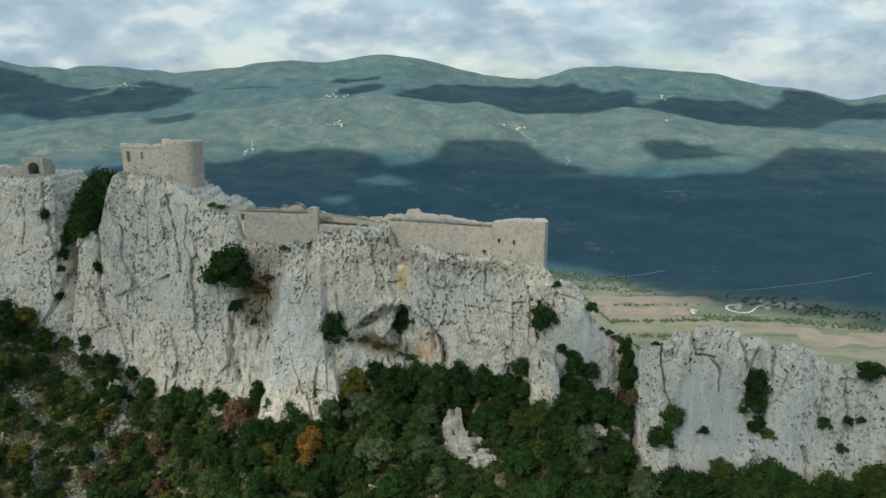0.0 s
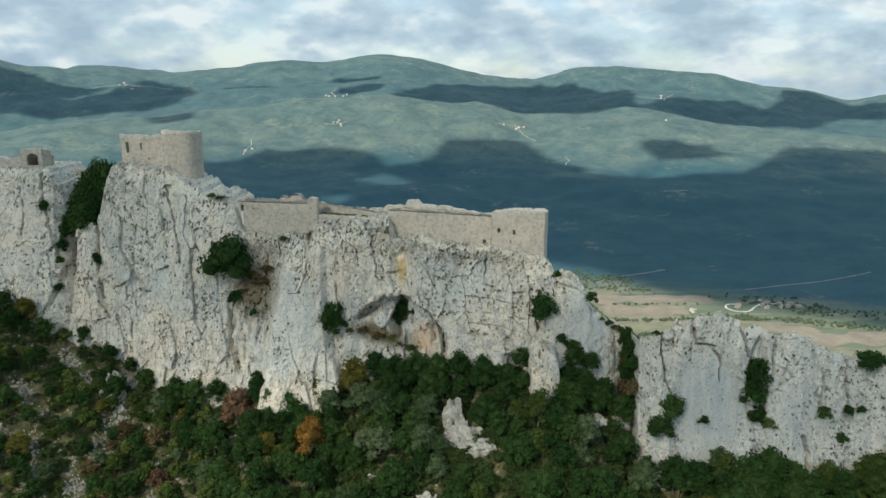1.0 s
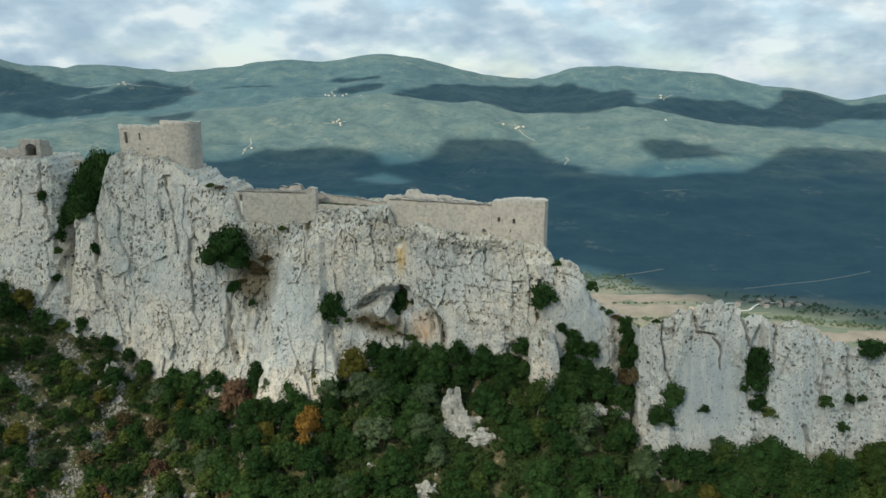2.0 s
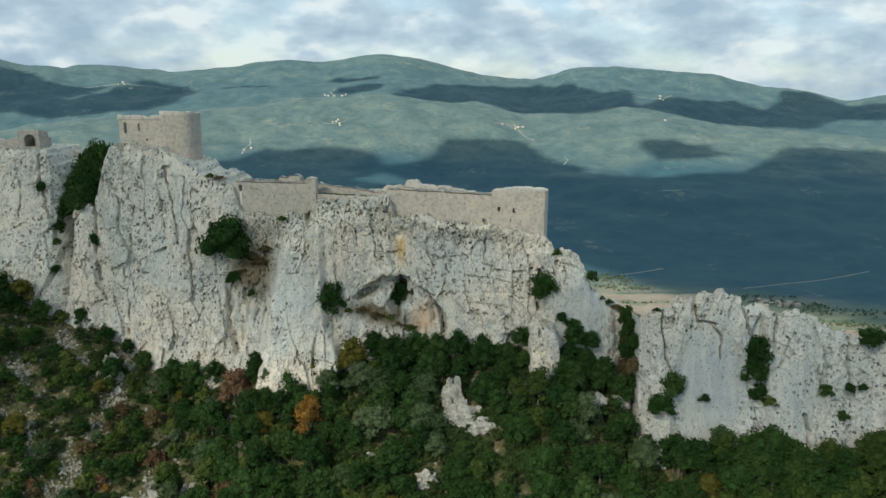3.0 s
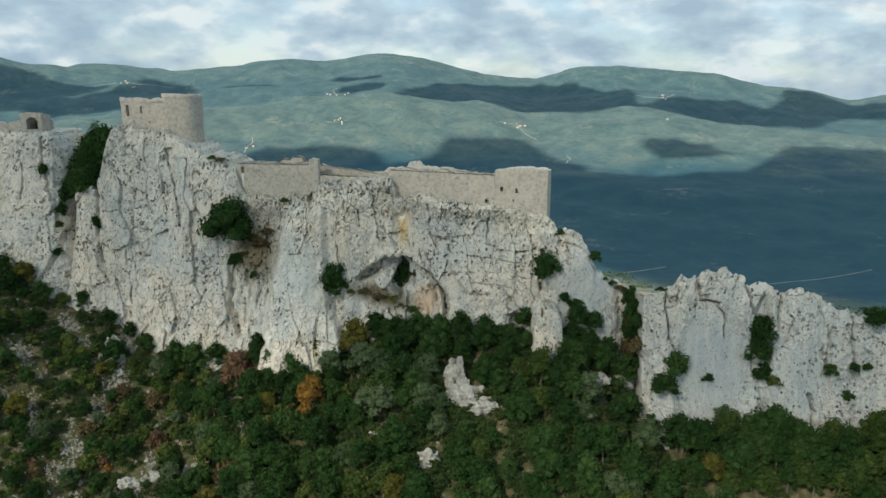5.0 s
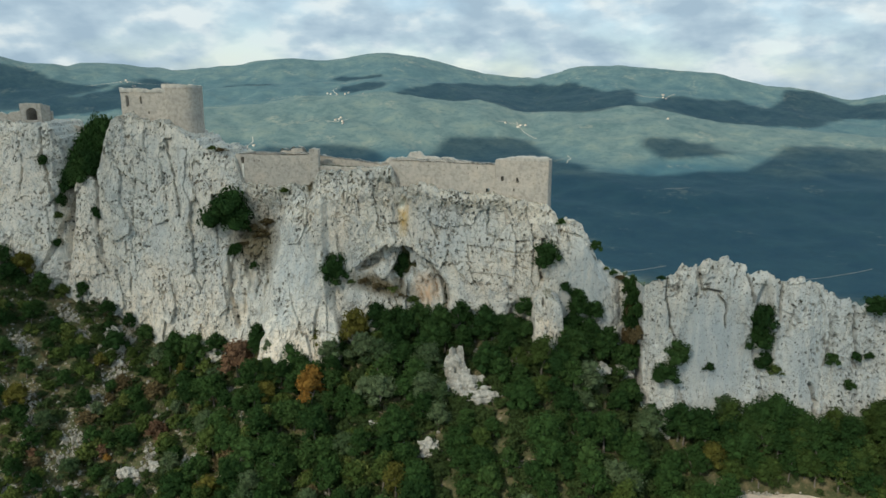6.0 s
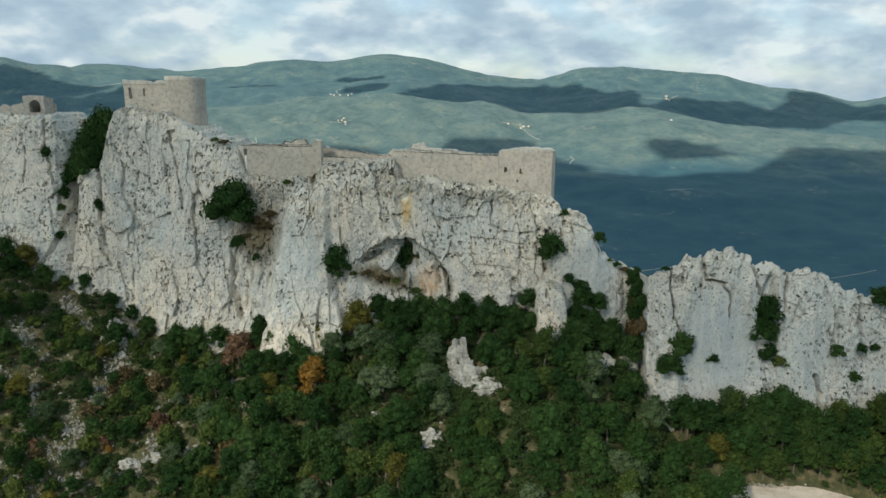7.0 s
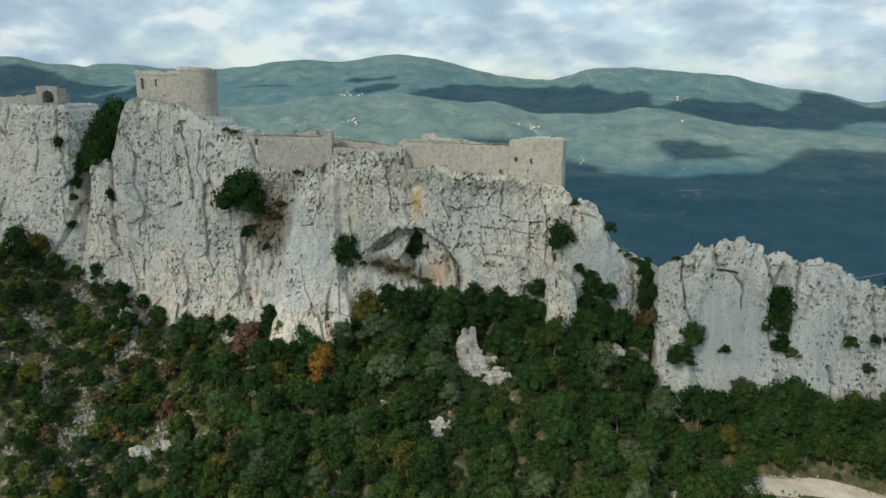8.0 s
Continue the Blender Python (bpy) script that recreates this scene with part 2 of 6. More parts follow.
def ground_cover():
    """Scree, soil and dry grass on the near slope; scrub, woods and pasture, tinted haze blue, in the valley and on the
    hills.
    """
    m, n, shader = material("ground_cover", 0.95)
    here = n.node("ShaderNodeTexCoord", 3)
    patch, mid, fine = n.noise(here, 0.07, 6, 0.6, 0.6), n.noise(here, 0.55, 6, 0.65), n.noise(here, 3.0, 5, 0.7)
    soil = n.ramp(mid, (0.33, (0.030, 0.044, 0.016)), (0.50, (0.068, 0.068, 0.031)), (0.66, (0.15, 0.12, 0.068)))
    scree = n.ramp(fine, (0.34, (0.12, 0.11, 0.085)), (0.50, (0.31, 0.29, 0.25)), (0.65, (0.46, 0.44, 0.40)))
    near = n.mix(n.ramp(n.math("ADD", n.math("MULTIPLY", patch, 0.6), n.math("MULTIPLY", mid, 0.4)), (0.57, 0.0), (0.63, 0.9)), soil, scree)
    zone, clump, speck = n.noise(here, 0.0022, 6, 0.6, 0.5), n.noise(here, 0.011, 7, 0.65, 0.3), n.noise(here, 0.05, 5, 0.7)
    # distant haze is painted into these far colours as a blue tint
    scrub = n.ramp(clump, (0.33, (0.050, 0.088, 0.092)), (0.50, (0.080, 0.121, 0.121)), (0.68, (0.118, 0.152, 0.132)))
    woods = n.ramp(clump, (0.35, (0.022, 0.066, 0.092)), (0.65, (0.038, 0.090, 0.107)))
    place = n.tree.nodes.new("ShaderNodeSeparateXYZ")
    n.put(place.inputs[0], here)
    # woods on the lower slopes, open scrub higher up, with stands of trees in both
    # the darker woods tone also carries part of the cloud shade painted in
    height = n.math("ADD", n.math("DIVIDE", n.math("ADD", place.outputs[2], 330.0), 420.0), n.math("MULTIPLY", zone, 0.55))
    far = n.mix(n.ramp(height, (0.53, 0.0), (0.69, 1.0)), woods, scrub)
    # woods tone laid behind the first crest to paint in dark cloud-shade bands
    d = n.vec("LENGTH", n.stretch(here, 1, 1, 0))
    hill_shade = n.ramp(n.math("DIVIDE", n.math("ADD", d, n.math("MULTIPLY", clump, 350.0)), 10000.0), (0.350, 0.0), (0.372, 0.60), (0.445, 0.60), (0.480, 0.30))
    far = n.mix(hill_shade, far, woods)
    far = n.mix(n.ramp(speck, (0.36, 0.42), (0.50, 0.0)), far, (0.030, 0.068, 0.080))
    bare = n.math("MULTIPLY", n.ramp(n.noise(here, 0.006, 7, 0.7), (0.57, 0.0), (0.64, 1.0)), n.ramp(speck, (0.45, 0.0), (0.6, 0.6)))
    far = n.mix(n.math("MULTIPLY", bare, 0.6), far, (0.26, 0.24, 0.18))
    # small fields on the flat valley floor
    plots = n.node("ShaderNodeTexVoronoi", 1, Vector=n.vec("ADD", n.stretch(here, 0.0065, 0.030, 0.0), n.scale(n.node("ShaderNodeTexNoise", 1, Vector=here, Scale=0.012, Detail=3.0), 0.25)), Scale=1.0)
    plot = n.tree.nodes.new("ShaderNodeSeparateColor")
    n.put(plot.inputs[0], plots)
    crops = n.ramp(plot.outputs[0], (0.0, (0.085, 0.115, 0.085)), (0.35, (0.12, 0.145, 0.10)), (0.6, (0.155, 0.16, 0.115)), (1.0, (0.21, 0.19, 0.145)))
    crops = n.mix(n.ramp(n.noise(n.stretch(here, 0.6, 1.4, 1.0), 0.06, 6, 0.72), (0.52, 0.0), (0.62, 0.7)), crops, (0.095, 0.125, 0.09))
    flats = n.ramp(n.math("DIVIDE", n.math("ADD", place.outputs[2], n.math("MULTIPLY", clump, 14.0)), -1000.0), (0.3110, 0.0), (0.3180, 1.0))
    # the wood begins again beyond the fields, its dark tone painted where cloud shade starts
    edge = n.math("DIVIDE", n.math("ADD", n.math("ADD", place.outputs[1], n.math("MULTIPLY", place.outputs[0], 0.45)), n.math("MULTIPLY", speck, 110.0)), 10000.0)
    far = n.mix(n.math("MULTIPLY", flats, n.ramp(edge, (0.163, 1.0), (0.173, 0.0))), far, crops)
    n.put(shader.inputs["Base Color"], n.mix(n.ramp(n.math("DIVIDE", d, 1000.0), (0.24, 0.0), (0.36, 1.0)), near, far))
    b = n.bump(n.noise(here, 0.05, 6, 0.75), 0.7, 2.2)
    n.put(shader.inputs["Normal"], n.bump(n.math("ADD", mid, fine), 0.7, 0.15, b))
    return m


def foliage(name, *tones):
    """Leaves: each plant takes a tone between the given ones, each leaf a little of its own."""
    m, n, shader = material(name, 0.85)
    shader.inputs["Specular IOR Level"].default_value = 0.06
    own = n.node("ShaderNodeObjectInfo", 5)
    island = n.node("ShaderNodeNewGeometry", 8)
    k = n.math("ADD", n.math("MULTIPLY", own, 0.72), n.math("MULTIPLY", island, 0.28))
    step_ = 1 / max(1, len(tones) - 1)
    base = n.ramp(k, *[(i * step_, t) for i, t in enumerate(tones)])
    base = n.mix(n.ramp(n.noise(n.node("ShaderNodeTexCoord", 3), 0.9, 4, 0.6), (0.35, 0.5), (0.6, 0.0)), base, tuple(c * 0.8 for c in tones[0]))
    n.put(shader.inputs["Base Color"], base)
    return m


def plain_mottled(name, dark, pale, scale, rough=0.9):
    m, n, shader = material(name, rough)
    here = n.node("ShaderNodeTexCoord", 3)
    n.put(shader.inputs["Base Color"], n.ramp(n.math("ADD", n.math("MULTIPLY", n.noise(here, scale, 6, 0.65, 0.3), 0.7), n.math("MULTIPLY", n.noise(here, scale * 9, 4, 0.6), 0.3)), (0.35, dark), (0.65, pale)))
    n.put(shader.inputs["Normal"], n.bump(n.noise(here, scale * 6, 5, 0.65), 0.5, 0.4 / scale * 0.1))
    return m


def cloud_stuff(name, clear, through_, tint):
    """Cloud: a share of clear gaps, the rest white and partly lit through in the given tint."""
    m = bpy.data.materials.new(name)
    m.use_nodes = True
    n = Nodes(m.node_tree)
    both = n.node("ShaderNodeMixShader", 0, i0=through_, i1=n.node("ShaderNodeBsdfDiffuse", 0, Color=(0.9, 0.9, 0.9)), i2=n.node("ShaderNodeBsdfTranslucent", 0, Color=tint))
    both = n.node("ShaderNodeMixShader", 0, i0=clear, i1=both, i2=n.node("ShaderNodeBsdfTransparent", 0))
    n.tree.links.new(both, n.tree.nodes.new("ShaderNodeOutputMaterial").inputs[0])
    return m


LIMESTONE = limestone()
RUBBLE = masonry_stone("castle_masonry", (0.50, 0.445, 0.375))
KEEP_STONE = masonry_stone("keep_masonry", (0.45, 0.405, 0.345))
PALE_RUBBLE = masonry_stone("broken_coping", (0.52, 0.485, 0.425))
GROUND = ground_cover()
OAK = foliage("evergreen_oak_leaves", (0.015, 0.037, 0.011), (0.023, 0.050, 0.013), (0.034, 0.068, 0.018), (0.052, 0.088, 0.025))
GREY_GREEN = foliage("grey_green_leaves", (0.033, 0.059, 0.022), (0.122, 0.156, 0.080))
YELLOW = foliage("yellow_leaves", (0.060, 0.063, 0.014), (0.13, 0.113, 0.024))
LIME = foliage("yellow_green_leaves", (0.031, 0.056, 0.014), (0.068, 0.092, 0.022))
ORANGE = foliage("orange_leaves", (0.18, 0.098, 0.022), (0.34, 0.18, 0.040))
RED = foliage("red_brown_leaves", (0.10, 0.060, 0.036), (0.19, 0.112, 0.066))
DRY = foliage("dry_grass", (0.075, 0.055, 0.026), (0.14, 0.105, 0.05))
SCRUB = foliage("scrub_leaves", (0.044, 0.069, 0.017), (0.075, 0.104, 0.025), (0.128, 0.144, 0.040))
THICKET = plain_mottled("thicket_leaves", (0.018, 0.033, 0.008), (0.042, 0.066, 0.015), 0.22)
BARK = plain_mottled("bark", (0.07, 0.06, 0.05), (0.20, 0.18, 0.15), 3.0)
TRACK = plain_mottled("track_dirt", (0.36, 0.29, 0.22), (0.60, 0.51, 0.42), 0.35)
PALE_TRACK = plain_mottled("chalk_track", (0.20, 0.20, 0.17), (0.36, 0.34, 0.29), 0.02)
PLOUGHED = plain_mottled("ploughed_soil", (0.165, 0.14, 0.11), (0.265, 0.225, 0.18), 0.035)
MEADOW = plain_mottled("meadow_grass", (0.12, 0.135, 0.085), (0.22, 0.205, 0.14), 0.03)
VALLEY_TREE = foliage("valley_leaves", (0.060, 0.088, 0.056), (0.095, 0.125, 0.075), (0.16, 0.165, 0.095))
WALL_TOP_DARK = plain_mottled("wall_top_dark_green", (0.035, 0.045, 0.018), (0.10, 0.095, 0.045), 0.6)
SCREE_STONE = plain_mottled("scree_stone", (0.15, 0.14, 0.115), (0.37, 0.345, 0.295), 0.9)
OUTCROP = plain_mottled("outcrop_stone", (0.172, 0.168, 0.146), (0.456, 0.430, 0.378), 0.9)
MORTAR = plain_mottled("lime_mortar", (0.62, 0.59, 0.51), (0.80, 0.77, 0.68), 1.2)
GRAVEL = plain_mottled("white_gravel", (0.50, 0.48, 0.44), (0.68, 0.66, 0.60), 0.05)
HOUSE_WALL = plain_mottled("house_plaster", (0.40, 0.38, 0.33), (0.52, 0.50, 0.45), 0.3)
HOUSE_ROOF = plain_mottled("house_tiles", (0.30, 0.22, 0.17), (0.44, 0.34, 0.27), 0.3)
# the far cloud's blue tint gives the shaded hills a haze blue
THIN_CLOUD, CLOUD = cloud_stuff("thin_cloud", 0.55, 0.8, (0.92, 0.93, 0.95)), cloud_stuff("blue_tinted_cloud", 0.0, 0.355, (0.58, 0.80, 1.0))


# ---- shapes of the land ----
def lattice(ix, iy, iz, seed):
    """A repeatable random number from 0 to 1 for each lattice corner."""
    with np.errstate(over="ignore"):
        n = (ix * np.int64(374761393) + iy * np.int64(668265263) + iz * np.int64(1274126177) + seed * 982451653) & 0x7FFFFFFF
        n = ((n ^ (n >> 13)) * np.int64(1103515245)) & 0x7FFFFFFF
        n = ((n ^ (n >> 15)) * np.int64(69069)) & 0x7FFFFFFF
    return ((n ^ (n >> 11)) & 0xFFFFF) / 1048575.0


def vnoise(x, y, z=0.0, seed=0):
    """Smooth value noise from -1 to 1 on arrays."""
    x, y, z = np.broadcast_arrays(np.asarray(x, float), np.asarray(y, float), np.asarray(z, float))
    fx, fy, fz = np.floor(x), np.floor(y), np.floor(z)
    ix, iy, iz = fx.astype(np.int64), fy.astype(np.int64), fz.astype(np.int64)
    u, v, w = x - fx, y - fy, z - fz
    u, v, w = u * u * (3 - 2 * u), v * v * (3 - 2 * v), w * w * (3 - 2 * w)
    total = 0.0
    for dx in (0, 1):
        for dy in (0, 1):
            for dz in (0, 1):
                k = (u if dx else 1 - u) * (v if dy else 1 - v) * (w if dz else 1 - w)
                total = total + k * lattice(ix + dx, iy + dy, iz + dz, seed)
    return total * 2 - 1


def fbm(x, y, z=0.0, octaves=4, seed=0, gain=0.5):
    total, k, s = 0.0, 1.0, 0.0
    for i in range(octaves):
        total = total + k * vnoise(np.asarray(x) * 2.03 ** i, np.asarray(y) * 2.03 ** i, np.asarray(z) * 2.03 ** i, seed + 17 * i)
        s, k = s + k, k * gain
    return total / s


def step(a, b, x):
    t = np.clip((np.asarray(x, float) - a) / (b - a), 0, 1)
    return t * t * (3 - 2 * t)


def facets(x, z, sx, sz, seed, tilt=1.0):
    """Broken rock: each piece at its own depth and slant, about -1 to 1, and the distance to the next joint."""
    u, v = x / sx, z / sz
    fu, fv = np.floor(u).astype(np.int64), np.floor(v).astype(np.int64)
    best, second, depth = np.full(u.shape, 9.0), np.full(u.shape, 9.0), np.zeros(u.shape)
    for i in (-1, 0, 1):
        for j in (-1, 0, 1):
            cu, cv = fu + i, fv + j
            zero = 0 * cu
            du, dv = u - cu - 0.1 - 0.8 * lattice(cu, cv, zero, seed), v - cv - 0.1 - 0.8 * lattice(cu, cv, zero + 1, seed)
            d = np.hypot(du, dv)
            nearer = d < best
            second = np.where(nearer, best, np.minimum(second, d))
            own = lattice(cu, cv, zero + 2, seed) * 2 - 1 + tilt * ((lattice(cu, cv, zero + 3, seed) - 0.5) * 2.2 * du + (lattice(cu, cv, zero + 4, seed) - 0.35) * 1.6 * dv)
            depth = np.where(nearer, own, depth)
            best = np.where(nearer, d, best)
    return depth, second - best


def seam(x, z, points, width):
    """1 along a line on the face, 0 beyond the given width."""
    d = np.full(np.shape(x), 99.0)
    for (x0, z0), (x1, z1) in zip(points, points[1:]):
        ax, az = x1 - x0, z1 - z0
        k = np.clip(((x - x0) * ax + (z - z0) * az) / (ax * ax + az * az), 0, 1)
        d = np.minimum(d, np.hypot(x - x0 - k * ax, z - z0 - k * az))
    return 1 - step(0.05 * width, 0.75 * width, d)


# The ridge along x: top and foot of its southern cliff, in height and in depth.
RIDGE_X = [-150, -121, -109, -105.5, -103.8, -103, -100.5, -97, -93.6, -92.6, -90.2, -88.2, -85, -74, -65, -61, -56, -53.5, -52, -42, -34, -31, -13, -11.5, -6, 2, 11, 23, 25.2, 26, 28, 31, 33.4, 34.6, 37.2, 40, 42.2]
RIDGE_Z = [57, 55.0, 54.4, 51.8, 47, 42, 39.6, 40.2, 40.0, 43, 51, 56, 57, 55.2, 50.9, 49.1, 47.6, 46.4, 40.6, 40.2, 41, 44.6, 46, 41.2, 42.6, 41, 41, 39.2, 36.6, 34.8, 35.8, 34.4, 30.2, 27.2, 24.2, 22.2, 21.2]
RIDGE_X += [42.9, 45.2, 47.8, 49.4, 52.5, 53.0, 53.6, 58.8, 60.2, 62.4, 63.6, 65.2, 69.6, 70.4, 72.5, 76, 79.5, 84.1, 85.2, 87.4, 94.6, 110, 150]
RIDGE_Z += [23.2, 26.0, 27.4, 29.6, 29.6, 28.0, 30.5, 30.3, 29.2, 28.6, 26.8, 28.0, 26.8, 25.8, 27.0, 26.0, 23.7, 22.2, 20.6, 22.0, 20.4, 17, 12]
DEPTH_X = [-150, -121, -107, -103, -100, -94, -92, -88, -75, -62, -52, -42, -30, -20, -10, 0, 12, 24, 33, 40, 42.3, 42.7, 60, 80, 100, 150]
DEPTH_TOP = [198, 196, 195, 199, 191, 190.5, 191, 191, 190, 185, 181, 178, 173.5, 170.5, 167.5, 164.5, 161.2, 157.6, 157, 157, 156, 144.5, 144.5, 142.5, 139, 132]
DEPTH_FOOT = [188, 186, 186, 189, 187, 185.5, 184.5, 184, 180, 174, 171, 168, 167, 165, 163, 161, 157, 154, 153, 152, 151, 142, 141, 138, 134, 124]
FOOT_X = [-150, -126, -116, -107, -93, -88, -78, -62, -46, -37, -26, -22, 0, 20, 29, 40, 43.5, 55, 67, 82, 97, 150]
FOOT_Z = [21, 18.6, 20, 12, 8.6, 4.4, 0, -3, 4, -2, 0, 10, 10, 12, 12, 6, -4, -5, -3, -5.6, 1, 0]
# Long cracks: how wide, how deep, and their line in x and height.
CRACKS = [
    (0.7, 1.6, [(-110.5, 53), (-109.8, 45), (-107.2, 36), (-106, 30)]), (0.5, 1.0, [(-116, 50), (-115, 42), (-116, 34)]), (0.5, 0.9, [(-105.5, 50), (-104.6, 44)]),
    (0.7, 1.6, [(-93.4, 41), (-93.0, 32), (-93.1, 25), (-91.6, 17)]), (0.5, 0.9, [(-85.8, 24), (-84.7, 17), (-84.5, 10)]), (0.6, 1.2, [(-74.4, 51), (-72.6, 43), (-70.2, 36), (-69.2, 30)]),
    (0.45, 0.8, [(-82.6, 40), (-83.4, 28)]), (0.5, 0.9, [(-66.5, 48), (-66.0, 40), (-64, 35)]), (1.1, 1.8, [(-55.4, 23), (-55, 12), (-53, 5)]), (0.8, 1.3, [(-51.4, 20), (-50.8, 10), (-49, 5)]),
    (0.6, 1.2, [(-30.6, 13), (-31.2, 5), (-30.4, 0)]), (0.5, 1.1, [(10.1, 37.4), (9.9, 31.6), (13.4, 30.3), (17, 30.1), (20.9, 31.4)]), (0.9, 2.6, [(22.2, 31), (21.9, 24), (21.7, 18)]),
    (0.4, 0.7, [(26, 33.6), (31, 32.2), (34.2, 26.5)]), (0.4, 1.2, [(46.7, 26), (46.7, 22), (47.8, 15.4), (49.4, 11)]), (0.45, 1.3, [(52.9, 28.6), (54.0, 23.8), (58.3, 23.1)]),
    (0.4, 1.0, [(57.6, 23), (59.4, 19.5), (59.1, 16)]), (0.5, 1.4, [(63.2, 27.4), (64, 23.4), (65, 21)]), (0.4, 1.1, [(70.3, 26.4), (70.6, 22), (70, 15)]), (0.35, 0.9, [(72.8, 20), (71.6, 15)]),
    (0.4, 1.0, [(80.5, 18.6), (80.8, 10)]), (0.5, 1.3, [(85.3, 21), (85.6, 16), (86.6, 8)]), (0.9, 1.7, [(77, 4), (78.4, 0), (78, -4)]), (0.35, 0.8, [(61.2, 28.6), (60.4, 24.5)]),
    (0.35, 0.6, [(7, 28.2), (12, 28.6), (18, 27.6)]), (0.35, 0.5, [(9, 25.4), (14, 25.2), (19, 24.4)]), (0.35, 0.5, [(6, 22.4), (12, 22.8), (17, 21.6)]), (0.4, 0.8, [(-4, 39), (-3.6, 33), (-1, 28)]),
    (0.9, 1.8, [(-9, 26.8), (-6, 25.4), (-2.8, 23.2), (-0.6, 19.8), (0.5, 15)]), (0.5, 0.9, [(-5.5, 24), (-2.9, 21.2), (-1.8, 17)]),
]


def ridge_top(x):
    return np.interp(x, RIDGE_X, RIDGE_Z)


def cliff_foot(x):
    return np.interp(x, FOOT_X, FOOT_Z)


def mound(x, z, x0, z0, rx, rz, sharp=2.0):
    """1 in the middle of an oval of the cliff face, 0 outside it."""
    d = (np.abs((x - x0) / rx) ** sharp + np.abs((z - z0) / rz) ** sharp) ** (1 / sharp)
    return 1 - step(0.72, 1.05, d)


def cave_roof(x):
    return smooth_interp(x, [-26, -23.8, -20, -17, -13.2, -9.7, -6.3, -2.6, -0.4, 1.0, 2], [20, 21.6, 23.2, 25.2, 26.9, 27.1, 25.8, 23.4, 19.6, 15, 11]) + 0.7 * vnoise(x / 1.9, 0, seed=8) + 0.4 * vnoise(x / 0.7, 0, seed=19)


def cave_floor(x):
    return np.interp(x, [-26, -22, -18, -12, -6, 0], [20.2, 19.0, 17.8, 16.6, 14.4, 12.6]) + 0.5 * vnoise(x / 2, 0, seed=7)


def cliff_y(x, z):
    """The depth of the cliff face without its fine relief."""
    top, foot = ridge_top(x), cliff_foot(x)
    k = np.clip((z - foot) / np.maximum(top - foot, 4), -0.3, 1.2)
    y = np.interp(x, DEPTH_X, DEPTH_FOOT) * (1 - k) + np.interp(x, DEPTH_X, DEPTH_TOP) * k
    wob = 1.2 * vnoise(z / 7, x * 0, seed=5) + 0.5 * vnoise(z / 2.1, x * 0, seed=15)
    # the buttress that stands before the face, with the gully beside it
    left = -38.6 - (43 - z) * 0.19 + 2.4 * step(14, 5, z) + wob
    right = -29.8 + (43 - z) * 0.05 + 3.9 * step(16, 6, z) + 0.5 * wob
    inside = step(left - 1.2, left + 1.4, x) * (1 - step(right - 0.8, right + 1.0, x)) * (1 - step(39.5, 43.5, z + 1.6 * vnoise(x / 3, z / 3, seed=6)))
    y = y - inside * np.interp(z, [0, 12, 40], [8.6, 5.2, 1.8]) - inside * 1.3 * np.cos((x - (left + right) / 2) / 6.5)
    gully = step(-56.5, -53, x) * (1 - step(left - 2, left + 1, x)) * step(1, 8, z) * (1 - step(20, 25, z))
    y = y + gully * (1.0 + 1.5 * vnoise(x / 1.6, z / 9, seed=16) + 0.8 * vnoise(x / 0.8, z / 5, seed=17))
    # grassy ledge at the head of the gully, leaning back to the castle's foot
    shelf = step(-54.5, -52, x) * (1 - step(left - 1, left + 0.6, x))
    y = y + shelf * (2.6 * step(23, 32, z) * (1 - step(33, 39, z)) - 1.0 * step(16, 22, z) * (1 - step(23, 27, z)))
    # great shallow hollow under a drooping arch, with a dark recess in its middle
    roof, floor = cave_roof(x), cave_floor(x)
    rise = np.clip((z - floor) / np.maximum(roof - floor, 1.2), 0, 1)
    cave = step(-24.5, -22, x) * (1 - step(-0.6, 0.6, x)) * (1 - step(roof - 0.45, roof + 0.25, z)) * step(floor - 1.5, floor + 0.3, z)
    y = y + cave * (0.4 + 3.8 * rise ** 1.4 * step(-23, -17, x) * (1 - 0.4 * step(-7, -3, x)))
    y = y + cave * (4.2 * mound(x + 1.1 * vnoise(x / 1.4, z / 1.4, seed=21), z, -10.2 + 0.12 * (z - 22), 22.0, 2.7, 4.8, 1.3) + 2.6 * mound(x, z - 0.28 * (x + 18.6), -18.6, 22.6, 3.2, 1.1))
    y = y - cave * (1.9 * mound(x, z, -15.2, 21.8, 2.2, 2.2) + 1.5 * mound(x, z, -12.4, 22.8, 1.0, 2.6) + 1.2 * mound(x, z, -13.4, 19.2, 3.0, 1.4))
    ring = np.hypot((x + 9.6) / 10.2, (z - 14.2) / 12.4)
    y = y - cave * step(-7.5, -5, x) * (0.5 * step(0.5, 0.9, ring) + 0.40 * np.sin(ring * 30 + 1.2 * vnoise(x / 1.5, z / 1.5, seed=18)))
    y = y - 0.55 * (1 - step(0.1, 1.4, np.abs(z - roof - 0.9 + 0.5 * vnoise(x / 1.2, z, seed=20)))) * step(-20, -15, x) * (1 - step(-1.5, 0.5, x))
    y = y + 2.2 * mound(x, z, 0.3, 15.5, 0.7, 3.6)
    # shallow scoop round the rust stain
    y = y + 0.5 * mound(x, z, -10, 32, 3.4, 6.5)
    # small rounded pinnacle before the step
    round_ = (np.abs((x - 22.9) / 3.5) ** 2.6 + np.abs((z - 13.4) / 7.4) ** 2.6) ** (1 / 2.6)
